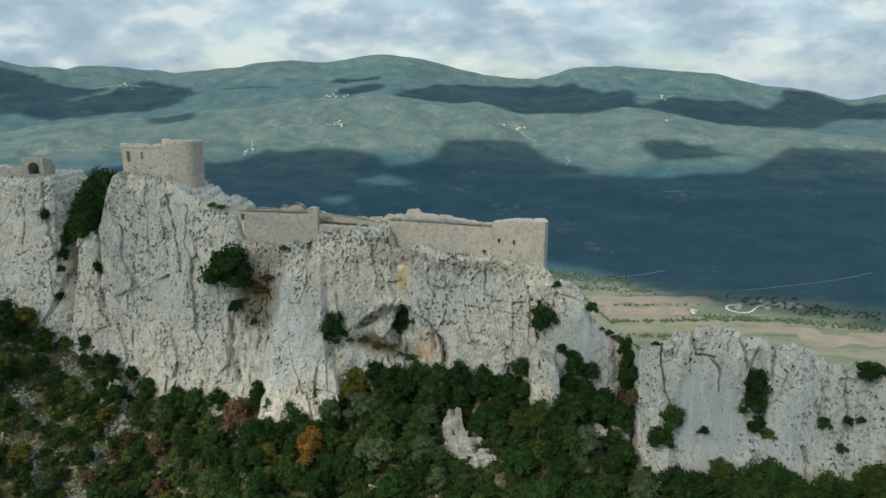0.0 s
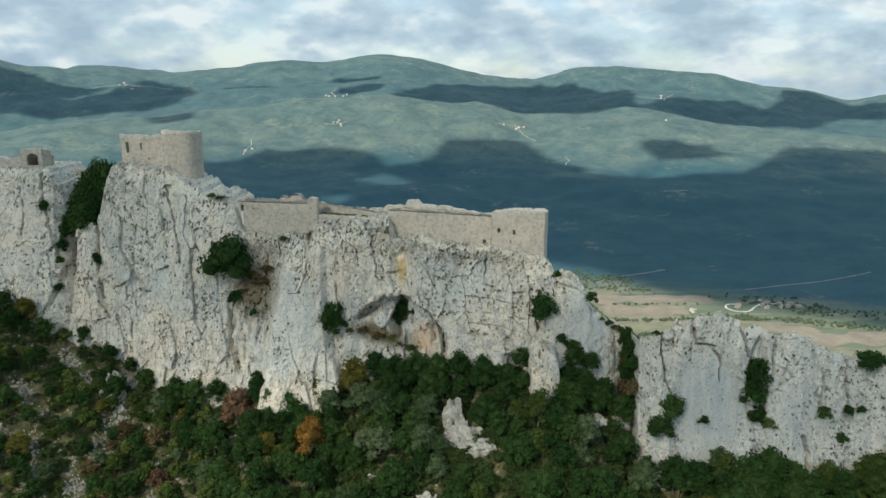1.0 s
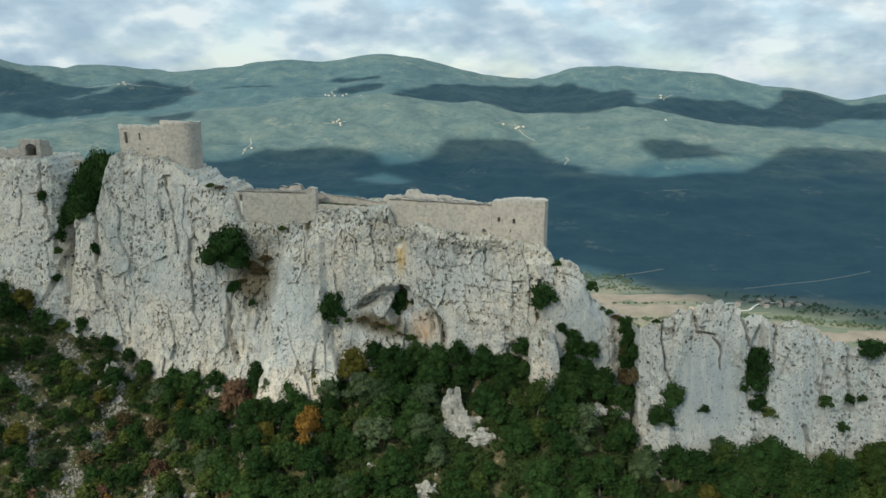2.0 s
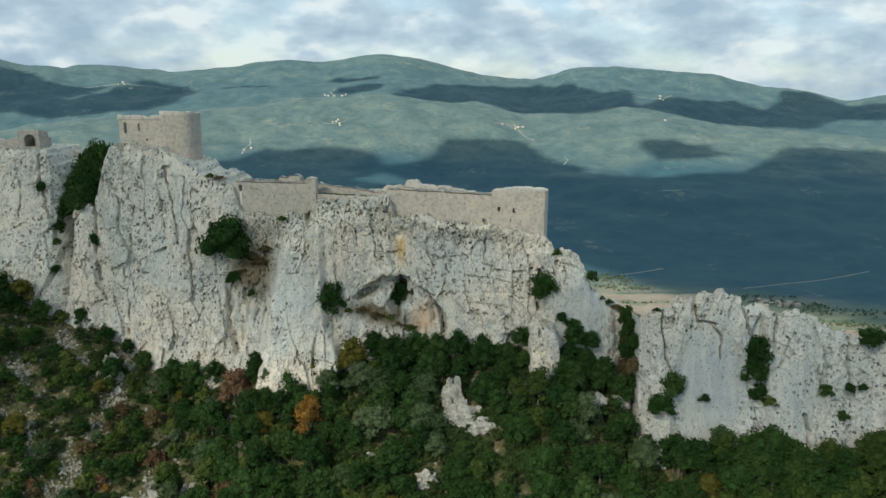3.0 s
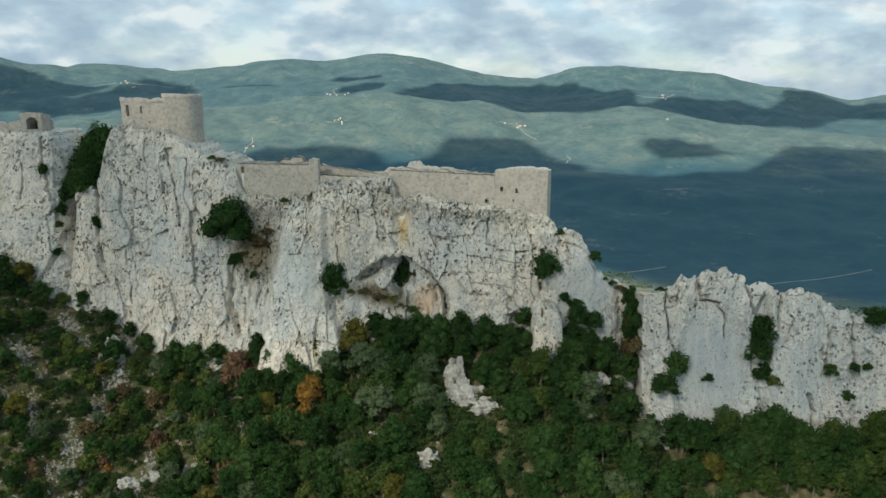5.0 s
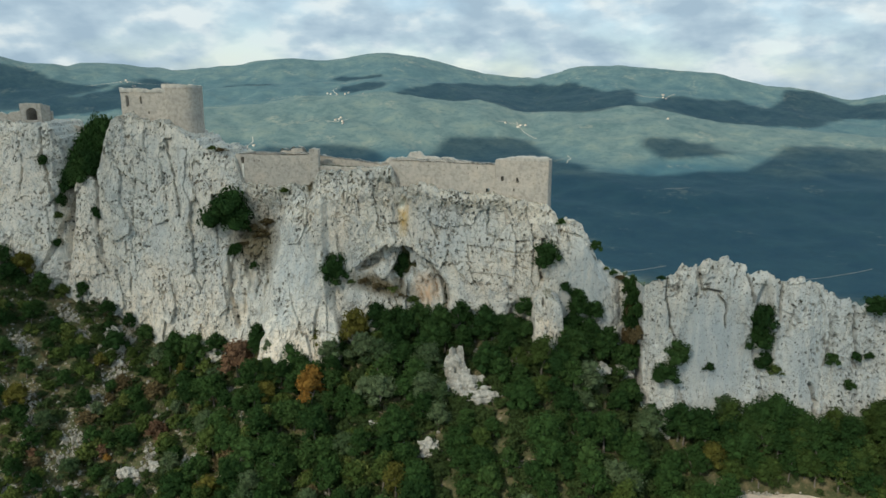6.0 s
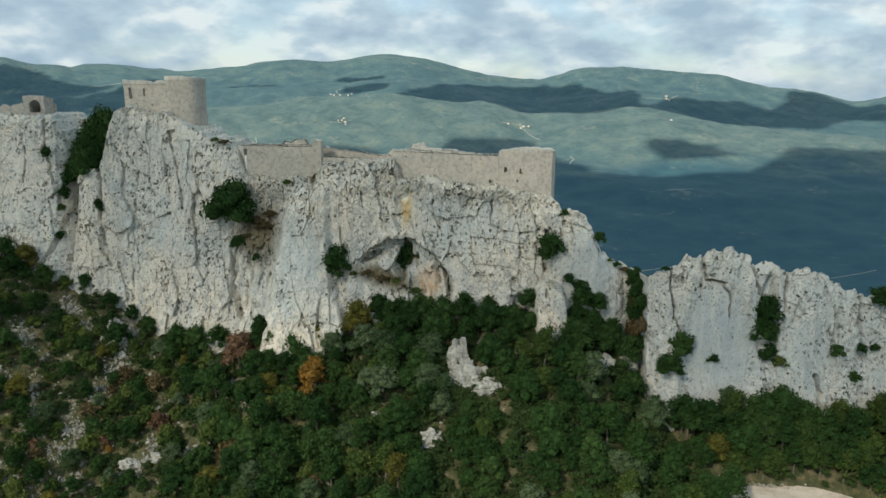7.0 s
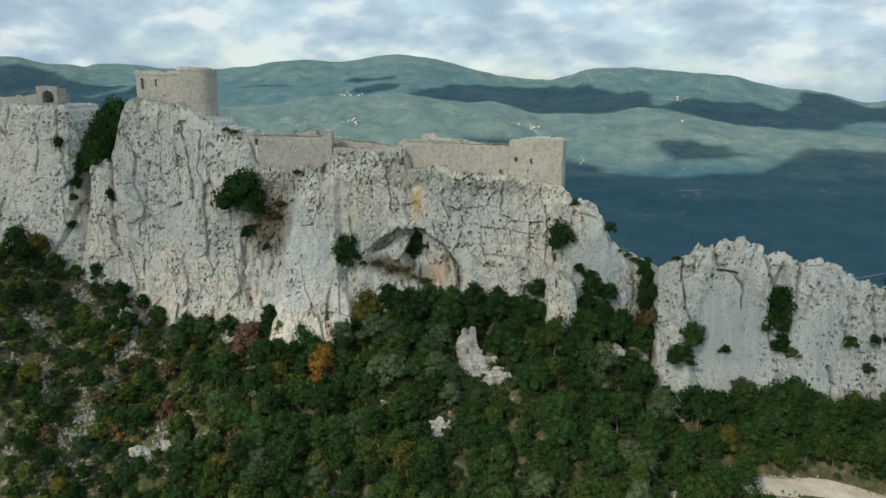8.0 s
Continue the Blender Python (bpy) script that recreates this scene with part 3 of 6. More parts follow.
    below = (np.abs(x - 22.9) < 3.5) & (z < 13.4)
    round_ = np.where(below, np.abs((x - 22.9) / 3.5), round_)
    y = y - 5.8 * (1 - step(0.84, 1.0, round_)) - 1.0 * (1 - step(0.2, 0.95, round_))
    y = y + 2.0 * mound(x, z, 16.6, 11, 2.3, 6)
    # the smooth slab of the step stands a little proud, and leans
    y = y - 1.6 * step(22.4, 23.6, x) * (1 - step(39, 41, x)) * (1 - step(0.75, 1.0, k))
    # the small pillar beside the western gap
    y = y - 1.0 * mound(x, z, -97, 22, 4.4, 18, 3.0)
    y = y + 2.2 * (1 - step(0.2, 0.9, np.abs(x + 101.4 + 0.36 * (36 - z) + wob))) * step(14, 20, z)
    # broad ribs of the right-hand crag and the dark cleft that holds bushes
    y = y + step(43, 46, x) * (1.3 * vnoise(x / 8.0, z / 60, seed=9) * (1 - mound(x, z, 57, 8, 9, 16)) + 1.8 * mound(x, z, 67, 15, 2.4, 11))
    y = y - 0.9 * step(43, 44, x) * (1 - step(46.2, 47.4, x + 0.12 * (z - 20)))
    y = y + 2.2 * vnoise(x / 13.0, z / 40, seed=10) * (1 - inside) * (1 - 0.7 * step(43, 46, x)) + 0.8 * vnoise(x / 5, z / 18, seed=11) * (1 - 0.6 * step(43, 46, x))
    # the rim under the castle walls runs evenly
    level_rim = step(0.84, 0.97, k) * step(-55, -53, x) * (1 - step(24, 26, x))
    return y * (1 - level_rim) + level_rim * (np.interp(x, DEPTH_X, DEPTH_TOP) - 0.2)


def track_y(x):
    """The line of the dirt track."""
    return 127 - 0.011 * (x - 60) ** 2


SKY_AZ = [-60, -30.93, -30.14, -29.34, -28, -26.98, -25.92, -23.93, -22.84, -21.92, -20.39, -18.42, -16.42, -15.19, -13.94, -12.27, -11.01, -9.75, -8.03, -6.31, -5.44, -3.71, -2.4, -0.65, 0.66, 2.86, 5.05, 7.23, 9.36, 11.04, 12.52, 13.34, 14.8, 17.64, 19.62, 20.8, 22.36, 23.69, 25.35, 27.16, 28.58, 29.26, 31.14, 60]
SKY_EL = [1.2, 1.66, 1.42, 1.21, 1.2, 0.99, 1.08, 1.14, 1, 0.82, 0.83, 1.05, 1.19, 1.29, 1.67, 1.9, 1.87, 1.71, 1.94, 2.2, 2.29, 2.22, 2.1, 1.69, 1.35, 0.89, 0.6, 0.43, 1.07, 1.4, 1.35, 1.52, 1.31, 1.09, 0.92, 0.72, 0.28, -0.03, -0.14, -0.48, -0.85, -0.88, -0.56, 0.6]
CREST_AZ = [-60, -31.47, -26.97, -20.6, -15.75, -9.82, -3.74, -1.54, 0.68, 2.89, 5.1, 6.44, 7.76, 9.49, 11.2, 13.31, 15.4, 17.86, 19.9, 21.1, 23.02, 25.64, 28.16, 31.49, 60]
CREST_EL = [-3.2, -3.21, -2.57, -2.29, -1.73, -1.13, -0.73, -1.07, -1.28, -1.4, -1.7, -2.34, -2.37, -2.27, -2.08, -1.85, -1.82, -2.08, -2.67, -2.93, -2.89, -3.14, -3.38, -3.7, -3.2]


def smooth_interp(x, xs, ys):
    """Interpolation with rounded corners."""
    return sum(np.interp(np.asarray(x) + d, xs, ys) for d in (-0.9, -0.45, 0, 0.45, 0.9)) / 5


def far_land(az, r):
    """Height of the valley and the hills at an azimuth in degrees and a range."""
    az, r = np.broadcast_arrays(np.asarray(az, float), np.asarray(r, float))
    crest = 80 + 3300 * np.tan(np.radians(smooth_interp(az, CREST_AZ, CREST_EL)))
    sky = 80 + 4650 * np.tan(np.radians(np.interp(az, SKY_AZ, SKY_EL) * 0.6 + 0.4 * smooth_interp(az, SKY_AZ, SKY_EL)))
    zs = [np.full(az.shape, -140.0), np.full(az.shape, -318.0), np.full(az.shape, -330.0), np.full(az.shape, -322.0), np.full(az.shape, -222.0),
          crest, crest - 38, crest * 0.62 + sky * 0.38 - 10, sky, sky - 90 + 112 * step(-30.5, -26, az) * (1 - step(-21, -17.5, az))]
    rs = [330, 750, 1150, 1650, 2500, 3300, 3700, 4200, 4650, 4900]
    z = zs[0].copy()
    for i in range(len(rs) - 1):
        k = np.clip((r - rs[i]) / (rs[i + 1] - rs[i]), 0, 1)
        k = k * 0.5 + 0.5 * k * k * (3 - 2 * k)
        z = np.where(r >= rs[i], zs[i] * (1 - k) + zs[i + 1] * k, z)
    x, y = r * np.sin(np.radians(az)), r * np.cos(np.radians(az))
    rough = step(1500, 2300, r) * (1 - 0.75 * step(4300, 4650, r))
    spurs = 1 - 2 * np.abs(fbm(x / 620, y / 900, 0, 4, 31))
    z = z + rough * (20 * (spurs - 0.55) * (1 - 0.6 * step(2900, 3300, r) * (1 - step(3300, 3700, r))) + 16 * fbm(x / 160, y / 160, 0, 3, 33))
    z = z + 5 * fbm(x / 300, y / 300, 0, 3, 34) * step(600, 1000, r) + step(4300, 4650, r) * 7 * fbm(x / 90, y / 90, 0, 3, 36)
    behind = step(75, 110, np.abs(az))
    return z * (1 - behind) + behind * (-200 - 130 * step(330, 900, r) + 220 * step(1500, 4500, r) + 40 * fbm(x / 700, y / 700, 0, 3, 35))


def ground_z(x, y):
    """Height of the one ground sheet: the wooded slope, the ridge, the valley and the hills."""
    x, y = np.broadcast_arrays(np.asarray(x, float), np.asarray(y, float))
    r = np.hypot(x, y)
    foot = sum(np.interp(x + d, FOOT_X, FOOT_Z) for d in (-5, -2.5, 0, 2.5, 5)) / 5 - 1.4
    yf = sum(np.interp(x + d, DEPTH_X, DEPTH_FOOT) for d in (-6, -3, 0, 3, 6)) / 5 - 9.5 * step(-50, -43, x) * (1 - step(-29, -22, x))
    before = foot - 0.66 * (yf - y) - 0.0006 * np.clip(yf - y - 40, 0, 200) ** 2
    before = np.maximum(before, -175) + (1.6 * fbm(x / 16, y / 16, 0, 3, 41) + 0.35 * fbm(x / 2.5, y / 2.5, 0, 3, 42)) * step(0, 8, yf - y)
    top, yt = ridge_top(x) - 2.5 - 12 * step(24, 30, x), np.interp(x, DEPTH_X, DEPTH_TOP) + 9
    rise = foot + (np.minimum(top, 60) - foot) * step(yf + 2, yt, y)
    after = top - 0.75 * np.clip(y - yt - 16, 0, 600) + 1.5 * fbm(x / 14, y / 14, 0, 3, 43)
    z = np.where(y < yf, before, np.where(y < yt, np.minimum(rise, before + (y - yf) * 3), after))
    z = np.maximum(z, -300)
    # the dirt track is cut level into the slope
    k = (1 - step(3.6, 6.2, np.abs(y + 1.2 - track_y(x)))) * step(46, 52, x) * (1 - step(100, 120, x))
    z = z * (1 - k) + k * (-15.0 - 0.03 * (x - 60))
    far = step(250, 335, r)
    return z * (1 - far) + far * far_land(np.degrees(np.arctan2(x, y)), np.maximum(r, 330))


SCREE_RUNS = [(-101, 180.6, 4.5, 3.0), (-95.7, 176.9, 3.5, 2.2), (-86, 180, 3.6, 5.5), (-84.5, 171, 3.2, 5.5), (-86, 162, 2.6, 6.0), (-106, 158.5, 5.0, 3.5), (-100, 158, 2.2, 5.5), (-98, 152, 2.2, 4.5), (-87.2, 152, 3.2, 3.2),
              (-90, 147.6, 3.0, 2.4), (-72.4, 147, 3.4, 2.0), (-69.4, 151.6, 2.2, 4.0), (-58, 147.6, 3.6, 2.0), (-71.4, 177, 3.6, 2.6), (-61, 171, 3.4, 2.0), (-53, 160.5, 2.2, 1.8), (-107.6, 170, 2.4, 3.0), (-85, 143.4, 4.2, 2.0), (-45, 152, 4, 2)]


def scree_field():
    """How much loose stone lies on a half-metre grid: 1 in the middle of a run, 0 away from all."""
    x, y = np.meshgrid(np.arange(-135, 15, 0.5), np.arange(105, 195, 0.5))
    x, y = x + 1.4 * vnoise(x / 3, y / 3, 0, 106), y + 1.4 * vnoise(x / 3, y / 3, 0, 107)
    return np.maximum.reduce([1 - step(0.35, 1.15, np.hypot((x - a) / rx, (y - b) / ry)) for a, b, rx, ry in SCREE_RUNS])


SCREE = scree_field()


def scree_at(x, y):
    i, j = ((np.asarray(y) - 105) * 2).astype(int), ((np.asarray(x) + 135) * 2).astype(int)
    return np.where(np.asarray(x) < 14, SCREE[np.clip(i, 0, SCREE.shape[0] - 1), np.clip(j, 0, SCREE.shape[1] - 1)], 0)
# ---- end of the shapes ----


# ---- mesh helpers ----
def mesh_of(name, verts, faces, mat, smooth=False):
    me = bpy.data.meshes.new(name)
    me.from_pydata(np.asarray(verts, float).tolist(), [], faces if isinstance(faces, list) else faces.tolist())
    me.materials.append(mat)
    if smooth:
        me.polygons.foreach_set("use_smooth", np.ones(len(me.polygons), bool))
    me.update()
    return me


def thing(name, label, category, group="", kind="", at=(0, 0, 0), turn=0.0, scale=1.0):
    ob = tagged(new(name), label, category, group, kind)
    ob.location, ob.rotation_euler, ob.scale = at, (0, 0, turn), (scale, scale, scale)
    return ob


def part(name, me, parent, label=""):
    ob = tagged(new(name, me), label)
    ob.parent = parent
    return ob


def grid_faces(rows, cols, wrap=False):
    """Quads of a grid of vertices stored row by row."""
    i, j = np.meshgrid(np.arange(rows - 1), np.arange(cols if wrap else cols - 1), indexing="ij")
    a, b = i * cols + j, i * cols + (j + 1) % cols
    return np.stack([a, b, b + cols, a + cols], -1).reshape(-1, 4)


# ---- ground: one sheet to the horizon ----
def build_ground():
    az = np.concatenate([np.arange(-180, -40, 4.0), np.arange(-40, 40, 0.16), np.arange(40, 180, 4.0)])
    rr = np.concatenate([[0.01, 30, 60, 80], np.arange(90, 215, 0.9), np.arange(215, 340, 5), np.arange(340, 1000, 30), np.arange(1000, 1700, 14), np.arange(1700, 4901, 20)])
    a, r = np.meshgrid(az, rr)
    x, y = r * np.sin(np.radians(a)), r * np.cos(np.radians(a))
    z = ground_z(x, y)
    v = np.stack([x, y, z], -1).reshape(-1, 3)
    f = grid_faces(len(rr), len(az), wrap=True)[:, ::-1]
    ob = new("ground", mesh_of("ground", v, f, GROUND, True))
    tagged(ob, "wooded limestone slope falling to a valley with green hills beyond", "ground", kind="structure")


build_ground()


def build_cliff():
    """The limestone wall of the ridge: a face with broken blocks, ribs, cracks and pockets, its flat top and the slope behind."""
    x0 = np.arange(-150, 131, 0.205)
    nv = 330
    k = np.linspace(0, 1, nv)[:, None]
    foot, top = cliff_foot(x0) - 9, ridge_top(x0)
    large, joint = facets(x0, x0 * 0, 3.4, 9, 51, 0.5)
    small = facets(x0, x0 * 0, 1.1, 9, 53, 0.5)[0]
    free = np.where((x0 > -52) & (x0 < 24), 0.45, np.where(x0 > 42, 0.7, 0.9))
    top = top + free * (0.7 * large + 0.5 * small + 0.3 * fbm(x0 / 0.8, x0 * 0, 0, 3, 52) - 0.5 * (1 - step(0.03, 0.12, joint)))
    z = foot + (top - foot) * k
    x = np.broadcast_to(x0, z.shape).copy()
    y = cliff_y(x, z)
    rim = 1 - 0.7 * step(0.93, 1.0, k)
    # a slight warp keeps the joints from running straight
    wx, wz = x + 0.8 * fbm(x / 3, z / 5, 0, 3, 61), z + 0.9 * fbm(x / 3, z / 3, 0, 3, 62)
    east = step(43, 45, x)
    # smooth slabs alternate with broken rock; the rim under the castle is the most broken
    slab = np.maximum.reduce([mound(x, z, 56.5, 9, 8.5, 15), 0.9 * mound(x, z, 31, 22, 7.5, 9), 0.8 * mound(x, z, 75, 8, 5.5, 9), 0.3 * mound(x, z, -36.5, 22, 6.5, 15), 0.7 * mound(x, z, -118, 38, 9, 14), 0.5 * mound(x, z, -11, 31, 5, 6)])
    under = step(0.72, 0.9, k) * step(-54, -50, x) * (1 - step(26, 30, x))
    broken = np.clip(0.35 + 0.65 * step(-0.3, 0.35, fbm(x / 9, z / 13, 0, 3, 60)) + 0.6 * under - 0.95 * slab, 0.06, 1.25)
    y = y + 0.55 * fbm(wx / 4.2, wz / 12, 0, 3, 63) * rim * (1 - 0.8 * slab)
    for sx, sz, depth, notch, lean, seed in ((3.9, 11.0, 0.60, 0.12, 0.12, 64), (1.5, 2.6, 0.20, 0.07, -0.22, 65), (0.7, 0.9, 0.11, 0.05, 0.35, 66)):
        piece, joint = facets(wx + lean * wz, wz - 0.6 * lean * wx, sx, sz, seed)
        own = (1 - 0.85 * slab) * (1 - 0.45 * east) * (1 + 0.2 * step(-50, -60, x)) if seed == 64 else broken * (1 + 0.2 * step(-50, -60, x))
        y = y + own * depth * piece * rim
        y = y + own * notch * (1 - step(0.0, 0.10, joint)) * step(-0.35, 0.25, vnoise(x / 5, z / 7, 0, seed))
    y = y + (0.06 + 0.17 * broken) * fbm(wx / 0.6, wz / 0.7, 0, 3, 67, 0.75)
    # upright flutes and runnels
    flute = fbm((wx + 0.5 * vnoise(z / 5, x / 5, 0, 77)) / 1.4, wz / 20, 0, 3, 78)
    y = y + (0.10 + 0.25 * east) * flute * (1 - 0.7 * slab)
    # upright cracks, and the long ones that can be told apart
    crack = np.abs(vnoise(wx / 4.5, wz / 26, 0, 68) + 0.10 * fbm(x / 0.9, z / 1.4, 0, 2, 69))
    y = y + 0.6 * (1 - step(0.0, 0.024, crack)) * step(0.1, 0.5, vnoise(x / 7, z / 9, 0, 70)) * (1 - 0.8 * slab)
    qx, qz = x + 0.35 * fbm(x / 1.6, z / 1.6, 0, 2, 81), z + 0.35 * fbm(x / 1.6, z / 1.6, 0, 2, 82)
    open_ = np.maximum(0.25 + 0.75 * step(-0.35, 0.15, vnoise(x / 1.3, z / 1.9, 0, 83)), 1.2 * east)
    for width, depth, line in CRACKS:
        y = y + depth * seam(qx, qz, line, width) * open_
    # solution pockets in clusters
    pocket = vnoise(x / 0.50, z / 0.62, 0, 71) * 0.75 + 0.25 * vnoise(x / 0.26, z / 0.3, 0, 72)
    cluster = np.clip(fbm(x / 5, z / 4, 0, 3, 73) * 1.6 + 0.5 * under + 0.3 * mound(x, z, 84, 16, 14, 9) - 0.8 * slab, -1, 1)
    y = y + 0.85 * step(0.40, 0.52, pocket) * step(0.05, 0.4, cluster)
    x = x + 0.16 * vnoise(x / 1.1, z / 1.1, 0, 73) * (1 - (k > 0.995))
    # over the edge: a rough flat top, then the hidden northern slope
    xs, ys, zs = [x], [y], [z]
    edge = y[-1]
    for i, back in enumerate((0.5, 1.1, 1.9, 2.8, 4, 5.5, 7, 9, 11, 13, 15, 17, 19)):
        lump = 0.5 * fbm(x0 / 1.6, back / 1.6, 0, 3, 75) * min(1, back) - 0.95 * back * (x0 > 42.5) - 0.5 * max(0, back - 2) * ((x0 > 25) & (x0 < 42.5)) + 0.85 * max(0, min(back, 9) - 2) * step(-106, -103, x0) * (1 - step(-94, -91, x0))
        xs.append(x[-1:]), ys.append(edge[None] + back), zs.append((top + lump)[None])
    back_z = zs[-1][0]
    for i, fall in enumerate((2, 5, 9, 14, 22, 32)):
        xs.append(x[-1:]), ys.append(edge[None] + 19 + fall * 0.7 + 1.5 * fbm(x0 / 6, fall / 4, 0, 3, 76)[None]), zs.append((back_z - fall)[None])
    v = np.stack([np.concatenate(q) for q in (xs, ys, zs)], -1)
    f = grid_faces(v.shape[0], v.shape[1])
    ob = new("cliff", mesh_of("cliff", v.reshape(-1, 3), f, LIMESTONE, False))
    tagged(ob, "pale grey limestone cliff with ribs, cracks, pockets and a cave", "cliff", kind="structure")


build_cliff()


# ---- unseen cloud sheets cut to shade the near ridge and parts of the hills ----
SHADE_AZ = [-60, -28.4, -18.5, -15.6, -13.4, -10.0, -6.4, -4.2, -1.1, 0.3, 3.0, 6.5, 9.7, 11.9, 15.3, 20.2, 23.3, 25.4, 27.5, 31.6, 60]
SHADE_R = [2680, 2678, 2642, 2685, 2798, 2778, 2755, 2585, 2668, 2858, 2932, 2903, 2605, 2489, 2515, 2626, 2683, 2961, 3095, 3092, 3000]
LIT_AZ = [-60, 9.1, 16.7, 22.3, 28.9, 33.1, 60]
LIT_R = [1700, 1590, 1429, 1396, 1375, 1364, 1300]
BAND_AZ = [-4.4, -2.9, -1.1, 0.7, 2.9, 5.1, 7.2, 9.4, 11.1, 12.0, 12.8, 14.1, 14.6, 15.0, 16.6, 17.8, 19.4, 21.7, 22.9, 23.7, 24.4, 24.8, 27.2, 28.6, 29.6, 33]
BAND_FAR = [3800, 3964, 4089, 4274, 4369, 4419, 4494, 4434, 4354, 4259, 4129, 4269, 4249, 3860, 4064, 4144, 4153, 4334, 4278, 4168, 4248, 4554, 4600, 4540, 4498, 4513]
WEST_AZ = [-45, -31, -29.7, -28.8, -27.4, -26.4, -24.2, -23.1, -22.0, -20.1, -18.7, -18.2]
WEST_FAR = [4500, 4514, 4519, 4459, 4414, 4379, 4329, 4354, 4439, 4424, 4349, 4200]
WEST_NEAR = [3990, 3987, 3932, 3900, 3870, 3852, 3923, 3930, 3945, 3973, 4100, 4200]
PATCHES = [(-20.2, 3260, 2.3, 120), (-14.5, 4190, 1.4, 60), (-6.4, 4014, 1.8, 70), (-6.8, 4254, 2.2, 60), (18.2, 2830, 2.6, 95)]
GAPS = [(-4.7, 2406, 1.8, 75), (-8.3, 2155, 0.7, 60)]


def build_shade_clouds():
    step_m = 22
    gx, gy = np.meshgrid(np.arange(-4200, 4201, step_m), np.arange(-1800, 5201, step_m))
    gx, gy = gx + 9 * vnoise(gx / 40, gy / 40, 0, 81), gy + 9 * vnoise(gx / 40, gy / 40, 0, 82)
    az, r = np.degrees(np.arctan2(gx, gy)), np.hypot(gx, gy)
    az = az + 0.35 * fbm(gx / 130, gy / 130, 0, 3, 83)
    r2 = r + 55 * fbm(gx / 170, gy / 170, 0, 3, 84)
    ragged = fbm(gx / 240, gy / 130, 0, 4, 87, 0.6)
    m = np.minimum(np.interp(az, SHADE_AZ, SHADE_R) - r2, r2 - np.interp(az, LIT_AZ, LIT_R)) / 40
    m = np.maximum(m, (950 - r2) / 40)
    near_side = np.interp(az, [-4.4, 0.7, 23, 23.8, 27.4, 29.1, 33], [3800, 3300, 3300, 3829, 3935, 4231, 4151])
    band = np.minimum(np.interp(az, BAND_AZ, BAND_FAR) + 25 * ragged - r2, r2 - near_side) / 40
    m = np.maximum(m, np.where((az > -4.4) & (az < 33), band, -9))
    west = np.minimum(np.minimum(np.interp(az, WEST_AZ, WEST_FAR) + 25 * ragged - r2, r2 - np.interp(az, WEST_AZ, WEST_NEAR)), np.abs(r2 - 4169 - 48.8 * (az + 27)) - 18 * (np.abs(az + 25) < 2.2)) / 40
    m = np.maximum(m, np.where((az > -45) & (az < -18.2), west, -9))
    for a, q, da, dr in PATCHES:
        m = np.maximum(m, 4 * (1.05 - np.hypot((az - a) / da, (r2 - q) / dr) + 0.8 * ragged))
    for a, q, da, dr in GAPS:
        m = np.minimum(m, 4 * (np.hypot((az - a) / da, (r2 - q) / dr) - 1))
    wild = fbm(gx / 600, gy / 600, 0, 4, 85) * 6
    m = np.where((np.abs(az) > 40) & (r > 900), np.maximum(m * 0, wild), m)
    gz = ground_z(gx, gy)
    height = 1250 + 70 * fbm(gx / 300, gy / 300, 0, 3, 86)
    # each point is lifted towards the sun from the ground it must shade
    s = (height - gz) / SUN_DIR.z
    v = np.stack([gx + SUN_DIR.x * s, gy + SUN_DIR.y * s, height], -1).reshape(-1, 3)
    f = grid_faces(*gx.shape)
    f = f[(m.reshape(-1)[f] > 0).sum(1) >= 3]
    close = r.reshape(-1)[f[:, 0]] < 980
    for name, some, mat, label in (("cloud_bank", f[close], THIN_CLOUD, "unseen thin cloud sheet added to dim the sun over the ridge"), ("cloud_layer", f[~close], CLOUD, "unseen blue-tinted cloud sheets cut to shade the hills")):
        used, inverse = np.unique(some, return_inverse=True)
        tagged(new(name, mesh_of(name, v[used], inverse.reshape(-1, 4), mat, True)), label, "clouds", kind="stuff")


build_shade_clouds()


